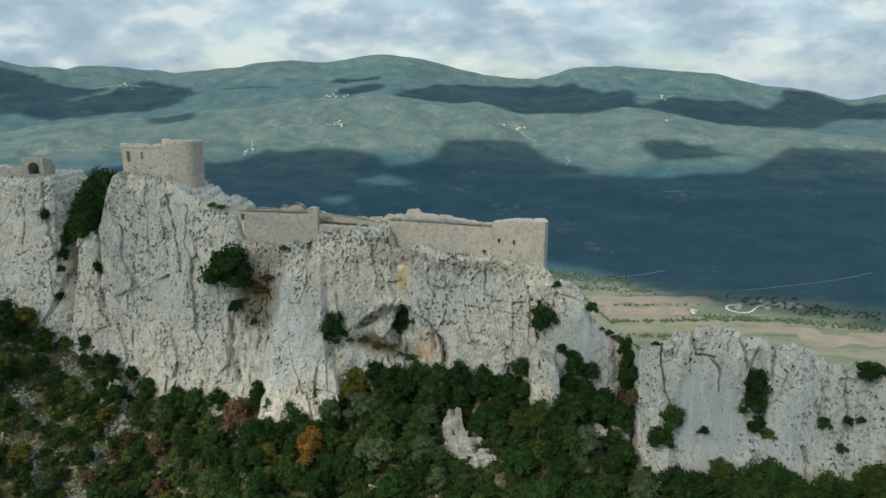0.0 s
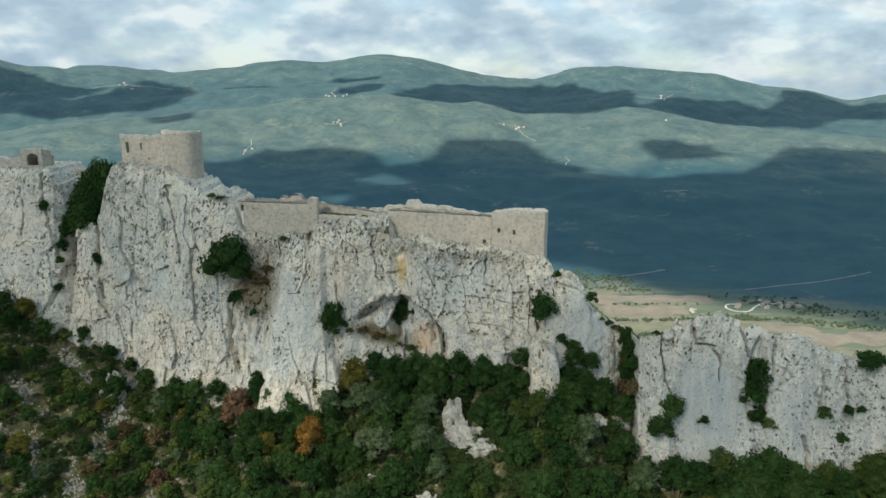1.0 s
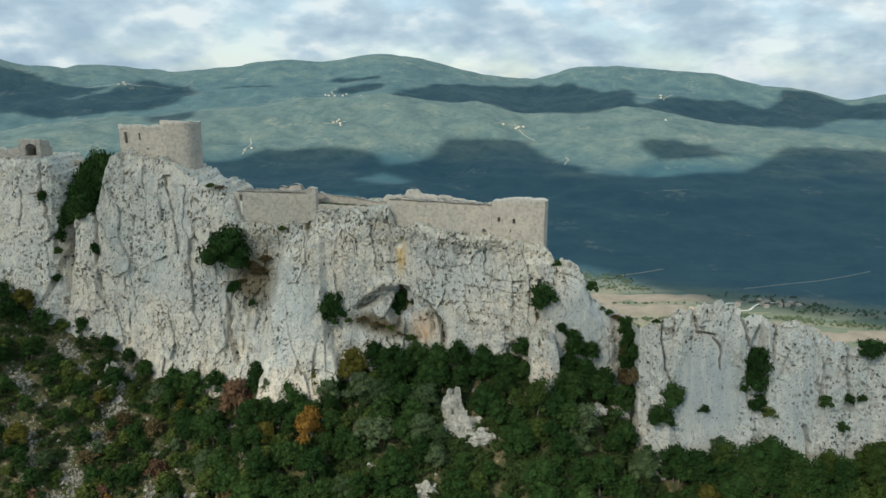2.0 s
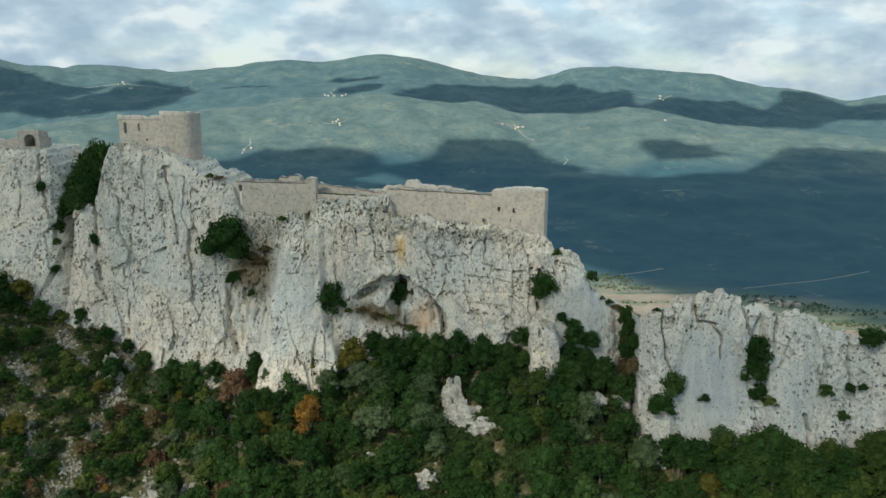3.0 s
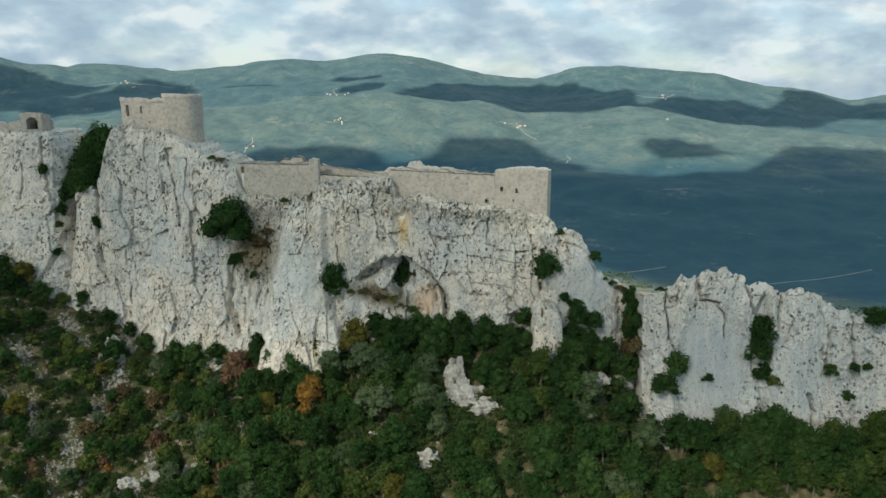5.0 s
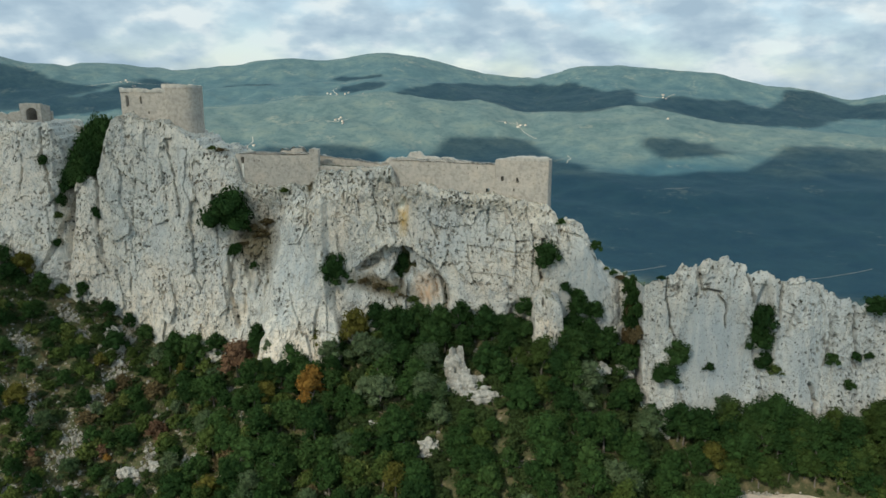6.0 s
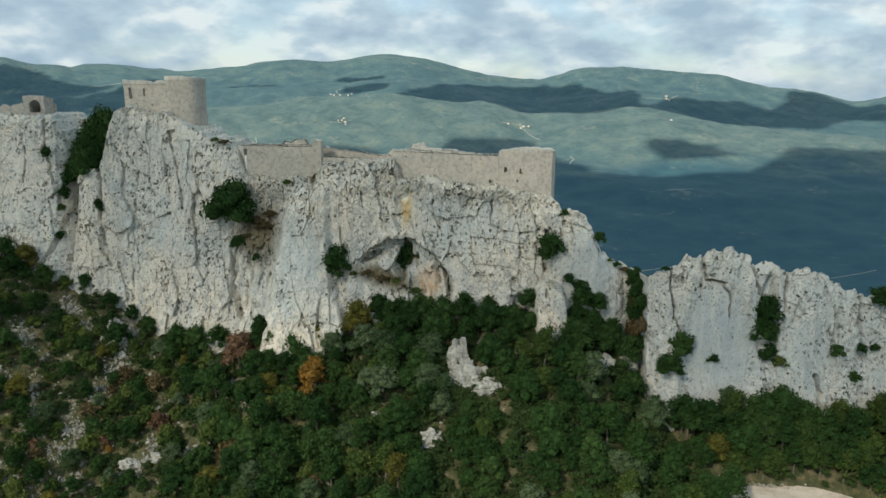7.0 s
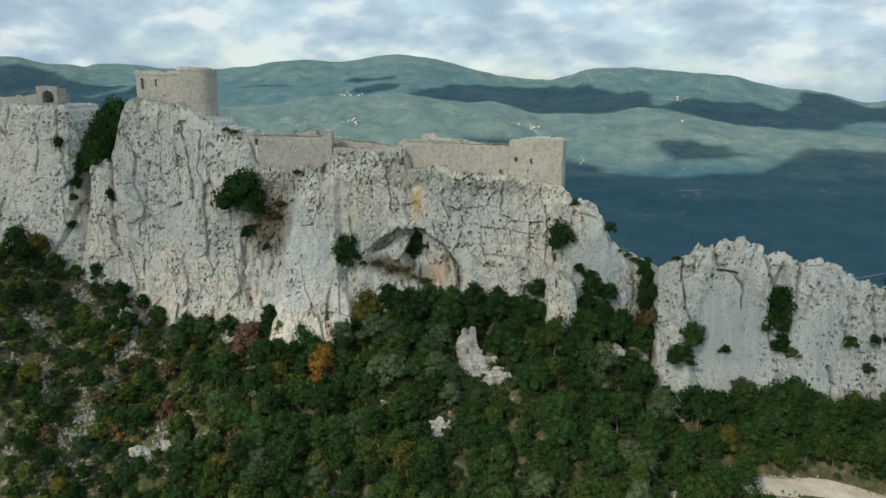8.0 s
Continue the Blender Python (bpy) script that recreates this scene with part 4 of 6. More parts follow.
# ---- castle ----
def wall_mesh(name, path, thick, zb, zt, mat, openings=(), seed=0, ragged=0.25, cell=0.55):
    """A rough stone wall along a plan line, with openings (from, to, sill, head) measured along it and a broken top."""
    path = np.array(path, float)
    seg = np.hypot(*np.diff(path, axis=0).T)
    run = np.concatenate([[0], np.cumsum(seg)])
    us = set(np.round(np.linspace(0, run[-1], max(3, int(run[-1] / cell))), 3))
    zz = set(np.round(np.arange(zb, np.max(zt(np.array([0, run[-1] / 2, run[-1]]))) - 0.9, 0.8), 3))
    for a, b, c, d in openings:
        us |= {a, b}
        zz |= {c, d}
    us, zz = np.array(sorted(us)), np.array(sorted(zz))
    us = us[np.concatenate([[True], np.diff(us) > 0.02])]
    px, py = np.interp(us, run, path[:, 0]), np.interp(us, run, path[:, 1])
    t = np.gradient(np.stack([px, py], -1), axis=0)
    t /= np.linalg.norm(t, axis=1)[:, None]
    nrm = np.stack([-t[:, 1], t[:, 0]], -1)
    top = zt(us) + ragged * (0.9 * (lattice(np.arange(len(us)), 0 * np.arange(len(us)), 0 * np.arange(len(us)), 91 + seed) - 0.5) + 0.6 * vnoise(us / 1.7, seed, 0, 92))
    rows = len(zz) + 1
    z = np.concatenate([np.minimum(zz[:, None], top[None] - 0.15), top[None]])
    verts = []
    for side in (0, 1):
        bulge = 0.05 * fbm(us[None] / 1.1, z / 1.1, side, 3, 93 + seed)
        off = side * thick + bulge
        verts.append(np.stack([px[None] + nrm[None, :, 0] * off, py[None] + nrm[None, :, 1] * off, z], -1))
    n, c = rows * len(us), len(us)
    v = np.concatenate([q.reshape(-1, 3) for q in verts])
    gone = np.zeros((rows - 1, c - 1), bool)
    um, zm = (us[1:] + us[:-1]) / 2, np.append((zz[1:] + zz[:-1]) / 2, 1e9)
    for a, b, lo, hi in openings:
        gone |= ((zm[:, None] > lo) & (zm[:, None] < hi)) & ((um[None] > a) & (um[None] < b))
    f = []
    for i in range(rows - 1):
        for j in range(c - 1):
            a, b, d, e = i * c + j, i * c + j + 1, (i + 1) * c + j + 1, (i + 1) * c + j
            if not gone[i, j]:
                f += [[a, b, d, e], [n + b, n + a, n + e, n + d]]
                continue
            for p, q, ii, jj in ((a, b, i - 1, j), (d, e, i + 1, j), (e, a, i, j - 1), (b, d, i, j + 1)):
                if not (0 <= ii < rows - 1 and 0 <= jj < c - 1 and gone[ii, jj]):
                    f.append([p, q, n + q, n + p])
    for j in range(c - 1):
        a = (rows - 1) * c + j
        f += [[a, a + 1, n + a + 1, n + a], [j + 1, j, n + j, n + j + 1]]
    for i in range(rows - 1):
        a, b = i * c, i * c + c - 1
        f += [[a + c, a, n + a, n + a + c], [b, b + c, n + b + c, n + b]]
    return mesh_of(name, v, f, mat)


def level(*pairs):
    """A top line through (distance, height) pairs."""
    return lambda u: np.interp(u, [p[0] for p in pairs], [p[1] for p in pairs])


def front(x):
    return 167.4 - 0.289 * x


castle = thing("curtain_wall", "ruined pale stone castle curtain wall along the cliff edge", "castle wall")
part("wall", wall_mesh("wall", [(-53.8, front(-53.8)), (-33.2, front(-33.2))], 2.4, 37, level((0, 47.9), (20, 48.2)), RUBBLE, [(1.6, 2.5, 45.6, 47.2)] + [(u, u + 0.3, z, z + 0.3) for u, z in ((5.2, 46.2), (6.6, 46.2), (8.3, 44.6), (10.2, 44.6), (11.6, 44.6), (13.0, 45.2), (14.6, 45.2), (16.2, 45.0), (12.2, 42.8))], 1, 0.18), castle, "long wall with a small dark window")
part("pier", wall_mesh("pier", [(-33.6, front(-33.2) - 1.0), (-31.4, front(-31.4) - 0.6)], 2.4, 38, level((0, 49.9), (2.2, 49.7)), RUBBLE, (), 2, 0.35), castle)
part("wall", wall_mesh("low_wall", [(-31.3, front(-31.3)), (-13.4, front(-13.4))], 1.1, 40, level((0, 45.6), (18, 45.4)), RUBBLE, (), 3, 0.22), castle, "low broken stretch of wall")
part("wall", wall_mesh("east_wall", [(-13.4, front(-13.4) - 0.4), (-2, front(-2) - 0.3), (11.4, front(11.4))], 2.2, 36, level((0, 47.6), (12, 47.6), (26, 47.3)), RUBBLE, [(23.6, 24.5, 40.4, 41.9)] + [(u, u + 0.3, z, z + 0.3) for u, z in ((13.5, 44.5), (6.0, 44.6), (3.2, 46.4), (9.5, 46.6), (16.4, 46.2), (19.2, 45.0), (11.2, 43.4), (21.4, 46.4))], 4, 0.16), castle)
part("bastion_wall", wall_mesh("bastion", [(11.4, front(11.4) - 0.5), (15.2, front(15.2) - 0.9), (20.6, front(20.6) - 0.7), (23.3, 160.9), (24.6, 164.5), (24.8, 171.5)], 2.6, 35, level((0, 48.5), (3, 49.0), (12.5, 48.9), (24, 48.2)), RUBBLE, [(1.4, 2.1, 43.8, 44.9), (5.0, 5.7, 43.6, 44.8), (4.4, 4.7, 41.6, 42.2)], 5, 0.16), castle, "angular end of the wall with two small windows")
REAR = level((0, 45.5), (36, 45.5), (37.5, 47.1), (42.6, 47.5), (43.4, 48.8), (46, 48.9), (46.8, 47.8), (50, 47.7), (54, 47.8), (61, 46.6), (77, 46.6))
part("rear_wall", wall_mesh("rear_wall", [(-50.5, front(-50.5) + 10), (24.6, front(24.6) + 9.2)], 1.2, 38, REAR, PALE_RUBBLE, (), 6, 0.38), castle, "crumbling rear wall with a ragged top")

part("terrace", wall_mesh("terrace", [(-32.0, front(-32) + 1.08), (-13.6, front(-13.6) + 1.08)], 4.3, 44, level((0, 45.4), (18, 45.2)), WALL_TOP_DARK, (), 18, 0.12), castle, "dark green strip behind the low wall")
RAMPART = [(-53.0, front(-53) + 5.2), (-31.0, front(-31) + 5.3), (-14.2, front(-14.2) + 5.3)]
RAMPART_TOP = level((0, 48.0), (10.4, 48.2), (11.0, 49.0), (13.6, 48.9), (14.4, 49.6), (16.8, 49.7), (17.6, 48.4), (24.2, 47.6), (33.4, 46.8), (37.8, 46.2), (40.4, 46.4))
part("parapet", wall_mesh("parapet", RAMPART, 0.9, 43.0, lambda u: RAMPART_TOP(u) - 0.25, RUBBLE, (), 19, 0.12), castle, "stained inner rampart wall behind the dark green strip")
part("coping", wall_mesh("rampart_coping", [(x, y - 0.22) for x, y in RAMPART], 1.3, 48.4, RAMPART_TOP, PALE_RUBBLE, (), 23, 0.3, 0.38), castle, "pale broken coping along the rampart")
part("coping", wall_mesh("coping", [(-13.3, front(-13.3) - 0.5), (-2, front(-2) - 0.42), (11.2, front(11.2) - 0.14)], 2.4, 47.4, level((0, 48.0), (3, 48.0), (3.6, 48.4), (5.4, 48.5), (6.2, 48.0), (12, 48.1), (13.5, 48.3), (18, 47.9), (25, 47.7)), PALE_RUBBLE, (), 20, 0.34, 0.36), castle, "pale crumbling top courses of the wall")
part("coping", wall_mesh("bastion_coping", [(11.6, front(11.6) - 0.6), (15.2, front(15.2) - 0.98), (20.6, front(20.6) - 0.8), (23.36, 160.8)], 2.7, 48.6, level((0, 48.8), (3, 49.4), (8, 49.6), (12.5, 49.3)), PALE_RUBBLE, (), 21, 0.26, 0.36), castle, "pale crumbling top courses of the wall")
part("coping", wall_mesh("west_coping", [(-53.6, front(-53.6) - 0.1), (-34.0, front(-34) - 0.1)], 2.5, 47.7, level((0, 48.2), (8, 48.35), (12, 48.4), (20, 48.6)), PALE_RUBBLE, (), 22, 0.3, 0.36), castle, "pale crumbling top courses of the wall")

part("pilaster", wall_mesh("pilaster", [(-52.1, front(-52.1) - 0.14), (-51.6, front(-51.6) - 0.14)], 0.4, 42.0, level((0, 45.4), (0.5, 45.4)), MORTAR, (), 16, 0.0), castle, "pale mortar strip below the window")

keep = thing("keep", "ruined square castle keep with a rounded tower on a crag", "castle keep")
part("wall", wall_mesh("keep_wall", [(-90.2, 202.5), (-87.4, 195.6), (-74.8, 195.4)], 1.2, 52, level((0, 63.6), (7.4, 64.0), (9.5, 64.0), (12.5, 63.4), (13.5, 63.9), (18.5, 63.7)), RUBBLE, [(8.7, 9.6, 59.3, 62.2), (12.6, 13.2, 60.0, 62.0), (10.5, 10.9, 57.7, 58.2), (14.6, 15.0, 57.4, 57.9)], 7, 0.22), keep, "warm pale wall with two tall windows")
theta = np.radians(np.arange(-186, 30, 7.0))
tower_plan = [(-72.1 + 5.0 * np.sign(np.cos(a)) * abs(np.cos(a)) ** 0.72, 199.6 + 5.0 * np.sign(np.sin(a)) * abs(np.sin(a)) ** 0.80) for a in theta]
part("tower", wall_mesh("tower", tower_plan, 1.2, 45, level((0, 64.9), (5, 65.2), (9, 65.1), (16, 64.5), (22, 64.4)), KEEP_STONE, [(4.9, 5.4, 61.2, 62.4)], 8, 0.24), keep, "grey-brown rounded tower wall")

part("coping", wall_mesh("keep_coping", [(-87.5, 195.45), (-74.9, 195.25)], 1.4, 63.1, level((0, 64.2), (5, 64.1), (8, 63.7), (9, 64.1), (12.6, 63.9)), PALE_RUBBLE, (), 24, 0.28, 0.36), keep, "pale broken top course")
part("coping", wall_mesh("tower_coping", [(-72.1 + 1.02 * (x + 72.1), 199.6 + 1.02 * (y - 199.6)) for x, y in tower_plan], 1.3, 64.3, level((0, 65.0), (5, 65.4), (9, 65.3), (16, 64.8), (22, 64.6)), PALE_RUBBLE, (), 25, 0.3, 0.36), keep, "pale broken top course")
part("rear_wall", wall_mesh("keep_rear", [(-89.6, 203), (-76.6, 201.6)], 1.0, 52, level((0, 62.4), (13, 62.6)), RUBBLE, (), 14, 0.3), keep)

chapel = thing("ruined_gatehouse", "small ruined stone building with an open arch on the crag", "ruin")
def arch_wall(name, p, q, thick, zb, zt, centre, width, sill, spring):
    """A wall with one round-headed opening, stepped fine enough to read as a curve."""
    slots = []
    for i in range(9):
        a, b = -1 + 2 * i / 9, -1 + 2 * (i + 1) / 9
        rise = width / 2 * math.sqrt(max(0.0, 1 - ((a + b) / 2) ** 2))
        slots.append((round(centre + a * width / 2, 3), round(centre + b * width / 2, 3), sill, round(spring + rise, 3)))
    return wall_mesh(name, [p, q], thick, zb, zt, KEEP_STONE, slots, 9, 0.15)


part("wall", arch_wall("arch_wall", (-117.0, 199.0), (-111.4, 199.4), 1.2, 52, level((0, 59.9), (6.4, 60.0)), 3.1, 3.1, 55.4, 57.2), chapel, "wall pierced by a round arch")
part("side_wall", wall_mesh("side_wall", [(-112.3, 200.7), (-111.8, 205)], 1.0, 52, level((0, 59.6), (5, 59.0)), KEEP_STONE, (), 10, 0.2), chapel)
# west side wall added to keep light out of the arch opening
part("side_wall", wall_mesh("shade_wall_west", [(-117.0, 205), (-116.6, 200.3)], 1.0, 52, level((0, 59.0), (5, 59.4)), KEEP_STONE, (), 17, 0.2), chapel)
part("rear_wall", wall_mesh("chapel_rear", [(-117.4, 205.2), (-111.6, 205)], 0.9, 52, level((0, 58.0), (7, 57.6)), KEEP_STONE, (), 11, 0.3), chapel)
# roof slab added only to darken the room behind the arch
part("roof", wall_mesh("shade_slab", [(-117.0, 200.3), (-112.4, 200.6)], 4.6, 58.9, level((0, 59.5), (6.2, 59.5)), KEEP_STONE, (), 15, 0.1), chapel)
low = thing("ruined_wall", "low broken stone wall on the crag top", "ruined wall")
part("wall", wall_mesh("west_wall", [(-132, 200.5), (-117.2, 199.4)], 1.0, 52, level((0, 56.0), (8, 56.8), (9, 57.6), (10.5, 56.6), (12, 57.6), (15, 57.8)), KEEP_STONE, (), 12, 0.35), low)
low2 = thing("ruined_wall", "low sloping stone wall behind the dark shrubs", "ruined wall")
part("wall", wall_mesh("gap_wall", [(-108.5, 207.5), (-100.5, 209)], 1.0, 40, level((0, 54.4), (5, 52.6), (8, 51.0)), KEEP_STONE, (), 13, 0.2), low2)


# ---- plants ----
def leaf_cloud(rng, lobes, count, size):
    """Many small leaf sprays on and in a set of lobes (x, y, z, radius), each spray two crossed blades."""
    lobes = np.array(lobes, float)
    pick = rng.choice(len(lobes), count, p=lobes[:, 3] ** 2 / (lobes[:, 3] ** 2).sum())
    d = rng.normal(size=(count, 3))
    d /= np.linalg.norm(d, axis=1)[:, None]
    d[:, 2] = np.where(d[:, 2] < -0.35, -d[:, 2], d[:, 2])
    rad = lobes[pick, 3] * (0.62 + 0.62 * rng.random(count))
    c = lobes[pick, :3] + d * rad[:, None] * np.array([1, 1, 0.85])
    nrm = d + 0.95 * rng.normal(size=(count, 3))
    nrm /= np.linalg.norm(nrm, axis=1)[:, None]
    u = np.cross(nrm, rng.normal(size=(count, 3)))
    u /= np.linalg.norm(u, axis=1)[:, None]
    w_ = np.cross(nrm, u)
    s = (size * (0.6 + 0.8 * rng.random(count)))[:, None]
    bend = nrm * s * 0.35
    v = np.stack([c - u * s, c - w_ * s * 0.55 + bend, c + u * s, c + w_ * s * 0.55 + bend], 1).reshape(-1, 3)
    q = np.arange(count * 4).reshape(-1, 4)
    return v, np.concatenate([q[:, [0, 1, 2]], q[:, [0, 2, 3]]])


def lobe_core(rng, lobes, shrink=0.66):
    """Lumpy dark insides of a crown, so that it is not see-through."""
    bm = bmesh.new()
    for x, y, z, r in lobes:
        m = Matrix.Translation((x, y, z)) @ Matrix.Diagonal((r * shrink, r * shrink, r * shrink * 0.85, 1))
        bmesh.ops.create_icosphere(bm, subdivisions=2 if r > 1.2 else 1, radius=1, matrix=m)
    v = np.array([p.co for p in bm.verts])
    f = np.array([[p.index for p in q.verts] for q in bm.faces])
    bm.free()
    v += 0.22 * np.stack([vnoise(v[:, 0] * 1.6, v[:, 1] * 1.6, v[:, 2] * 1.6, s) for s in (1, 2, 3)], -1) * np.mean([q[3] for q in lobes])
    return v, f


def crown_mesh(name, seed, lobes, count, size, mat):
    rng = np.random.default_rng(seed)
    a, fa = leaf_cloud(rng, lobes, count, size)
    b, fb = lobe_core(rng, lobes)
    return mesh_of(name, np.concatenate([a, b]), np.concatenate([fa, fb + len(a)]), mat)


def crown_lobes(seed, width, height, base, n):
    rng = np.random.default_rng(seed)
    out = [(0, 0, base + height * 0.48, width * 0.34)]
    for i in range(n):
        a, h = 2.4 * i + rng.random() * 1.2, (i + 0.5) / n
        spread = width * 0.36 * math.sqrt(max(0.08, 1 - (h * 1.02) ** 2)) * (0.65 + 0.55 * rng.random())
        out.append((spread * math.cos(a), spread * math.sin(a), base + height * (0.15 + 0.72 * h), width * (0.12 + 0.11 * rng.random())))
    return out


def tube(rings, points, r0, r1):
    """A tapered limb through the points."""
    points = np.array(points, float)
    v = []
    for i, p in enumerate(points):
        r = r0 + (r1 - r0) * i / (len(points) - 1)
        a = np.linspace(0, 2 * np.pi, rings, endpoint=False)
        v.append(p + np.stack([r * np.cos(a), r * np.sin(a), 0 * a], -1))
    return np.concatenate(v), grid_faces(len(points), rings, wrap=True)


def trunk_mesh(name, seed, height, width):
    rng = np.random.default_rng(seed)
    lean = rng.normal(size=2) * 0.12 * height
    vs, fs = tube(7, [(0, 0, -0.6), (lean[0] * 0.2, lean[1] * 0.2, height * 0.35), (lean[0] * 0.6, lean[1] * 0.6, height * 0.62), (lean[0], lean[1], height * 0.85)], 0.055 * height * 0.6, 0.05)
    for i in range(4):
        a, h = 1.6 * i + rng.random(), height * (0.32 + 0.1 * i)
        tip = (lean[0] * 0.5 + width * 0.32 * math.cos(a), lean[1] * 0.5 + width * 0.32 * math.sin(a), h + height * 0.22)
        v, f = tube(5, [(lean[0] * h / height * 0.6, lean[1] * h / height * 0.6, h), ((tip[0]) * 0.6, tip[1] * 0.6, h + height * 0.1), tip], 0.018 * height, 0.02)
        fs, vs = np.concatenate([fs, f + len(vs)]), np.concatenate([vs, v])
    return mesh_of(name, vs, fs, BARK, True)


OAK_SHAPES = [(5.4, 5.2, 1.0, 9), (4.8, 5.8, 1.1, 9), (6.2, 5.0, 0.9, 11), (4.2, 4.6, 0.8, 8), (5.6, 6.2, 1.2, 10), (5.0, 4.2, 0.6, 9)]
TRUNKS = [trunk_mesh("trunk", 200 + i, b + h * 0.8, w_) for i, (w_, h, b, n) in enumerate(OAK_SHAPES)]


def crown_set(mat, seed, count=1350, size=0.20):
    return [crown_mesh("crown", seed + i, crown_lobes(seed + i, w_, h, b, n + 5), count, size, mat) for i, (w_, h, b, n) in enumerate(OAK_SHAPES)]


OAK_CROWNS = crown_set(OAK, 300)
CROWNS = {"oak": OAK_CROWNS, "grey": crown_set(GREY_GREEN, 340)[:3], "yellow": crown_set(YELLOW, 360)[:3], "lime": crown_set(LIME, 380)[:3], "orange": crown_set(ORANGE, 400)[:2], "red": crown_set(RED, 420)[:2]}
LABELS = {"oak": "dark green evergreen oak on the wooded slope", "grey": "small tree with dull grey-green leaves", "yellow": "small tree with yellow autumn leaves", "lime": "young tree with yellow-green leaves",
          "orange": "small tree with bright orange autumn leaves", "red": "bushy tree with red-brown autumn leaves"}
pick = random.Random(7)


def tree(kind, x, y, scale, sink=0.15, z=None):
    i = pick.randrange(len(CROWNS[kind]))
    z = float(ground_z(x, y)) - sink if z is None else z
    ob = thing("tree", LABELS[kind], "tree", "trees on the slope" if kind in ("oak", "grey", "lime") else "autumn trees", at=(x, y, z), turn=pick.uniform(0, 6.28), scale=scale)
    part("trunk", TRUNKS[i], ob)
    part("crown", CROWNS[kind][i], ob)


def shrub_set(mat, seed, n=4, count=420, size=0.13):
    """Low bushes about two metres across, without a clear trunk."""
    return [crown_mesh("shrub", seed + i, crown_lobes(seed + i, 2.0, 1.5, -0.25, 6), count, size, mat) for i in range(n)]


SHRUBS = {"green": shrub_set(SCRUB, 500), "dark": shrub_set(OAK, 520), "dry": shrub_set(DRY, 540, 3), "red": shrub_set(RED, 560, 2), "orange": shrub_set(ORANGE, 570, 1), "yellow": shrub_set(LIME, 580, 2)}
BIG_BUSHES = [crown_mesh("shrub", 590 + i, crown_lobes(590 + i, 5.6, 4.4, -1.2, 14), 1500, 0.20, OAK) for i in range(3)]
SHRUB_LABELS = {"green": "low green bush among limestone scree", "dark": "dense dark green bush growing from the rock", "dry": "tuft of dry brown grass and heather", "red": "small red-brown autumn bush on the slope",
                "orange": "small orange autumn bush on the slope", "yellow": "small yellow-green bush on the slope"}


def shrub(kind, x, y, z, scale, tall=1.0, group="bushes on the slope"):
    big = scale > 2.2 and kind == "dark"
    me = pick.choice(BIG_BUSHES if big else SHRUBS[kind])
    scale = scale / 2.6 if big else scale
    ob = tagged(new("shrub", me), SHRUB_LABELS[kind], "shrub", group)
    ob.location, ob.rotation_euler, ob.scale = (x, y, z), (0, 0, pick.uniform(0, 6.28)), (scale, scale, scale * tall)


def cliff_bushes(rows):
    """Bushes rooted in the cliff: kind, x, height, radius, how tall."""
    for kind, x, z, r, tall in rows:
        shrub(kind, x, float(cliff_y(np.array(x), np.array(z))) - 0.12 * r, z, r * 1.25, tall * 0.8, "bushes on the cliff")


# western crags
cliff_bushes([("dark", -55.4, 30.8, 5.0, 1.35), ("dark", -104.2, 37.0, 2.4, 1.6), ("dark", -105.2, 32.6, 1.7, 1.6),
              ("dark", -109.4, 43.6, 1.6, 1.4), ("dark", -93.4, 30.2, 1.3, 2.0), ("dark", -106.0, 21.6, 1.6, 1.1), ("green", -105.6, 29.4, 1.3, 1.0), ("dry", -52.0, 25.0, 0.9, 0.9), ("dry", -50.4, 25.4, 0.9, 0.8), ("dry", -46.8, 27.2, 1.9, 0.8), ("dry", -45.4, 30.2, 1.6, 0.8), ("dry", -49.4, 28.6, 1.7, 0.8), ("dark", -53.0, 23.2, 1.7, 1.3),
              ("dark", -53.6, 22.4, 1.6, 1.5), ("green", -60.0, 48.9, 1.2, 0.6), ("dry", -57.5, 48.4, 1.5, 0.5), ("dark", -48.0, 20.0, 1.2, 1.3)])
# the scrub that climbs the western gap
for x, back, size, tall in ((-101.6, 2.5, 4.2, 1.25), (-98.4, 2.0, 4.4, 1.2), (-95.4, 3.0, 3.9, 1.5), (-100.2, 6.0, 4.0, 1.4), (-96.8, 7.5, 3.8, 1.5), (-94.2, 8.0, 3.4, 1.7), (-93.6, 10.5, 4.0, 2.2), (-103.4, 5.0, 3.0, 1.3), (-96.0, 11.0, 4.4, 1.9), (-99.6, 10.0, 4.2, 1.6)):
    shrub("dark", x, float(cliff_y(np.array(x), np.array(39.0))) + back, 39.8 + 0.85 * max(0, min(back, 9) - 2), size, tall, "bushes on the cliff")
# the buttress and the cave
cliff_bushes([("dark", -27.0, 19.6, 3.0, 1.7), ("dark", -10.6, 20.4, 2.0, 1.9), ("dark", -9.4, 22.2, 1.5, 1.8), ("green", -12.4, 16.8, 1.5, 0.9), ("dry", -16.2, 17.4, 1.5, 0.7), ("dry", -19.6, 18.4, 1.4, 0.7), ("green", -22.8, 18.4, 1.0, 0.8), ("dry", -10.4, 15.6, 1.3, 0.8),
              ("green", -7.6, 14.4, 1.4, 0.9), ("green", -40.3, 38.9, 1.2, 0.8)])
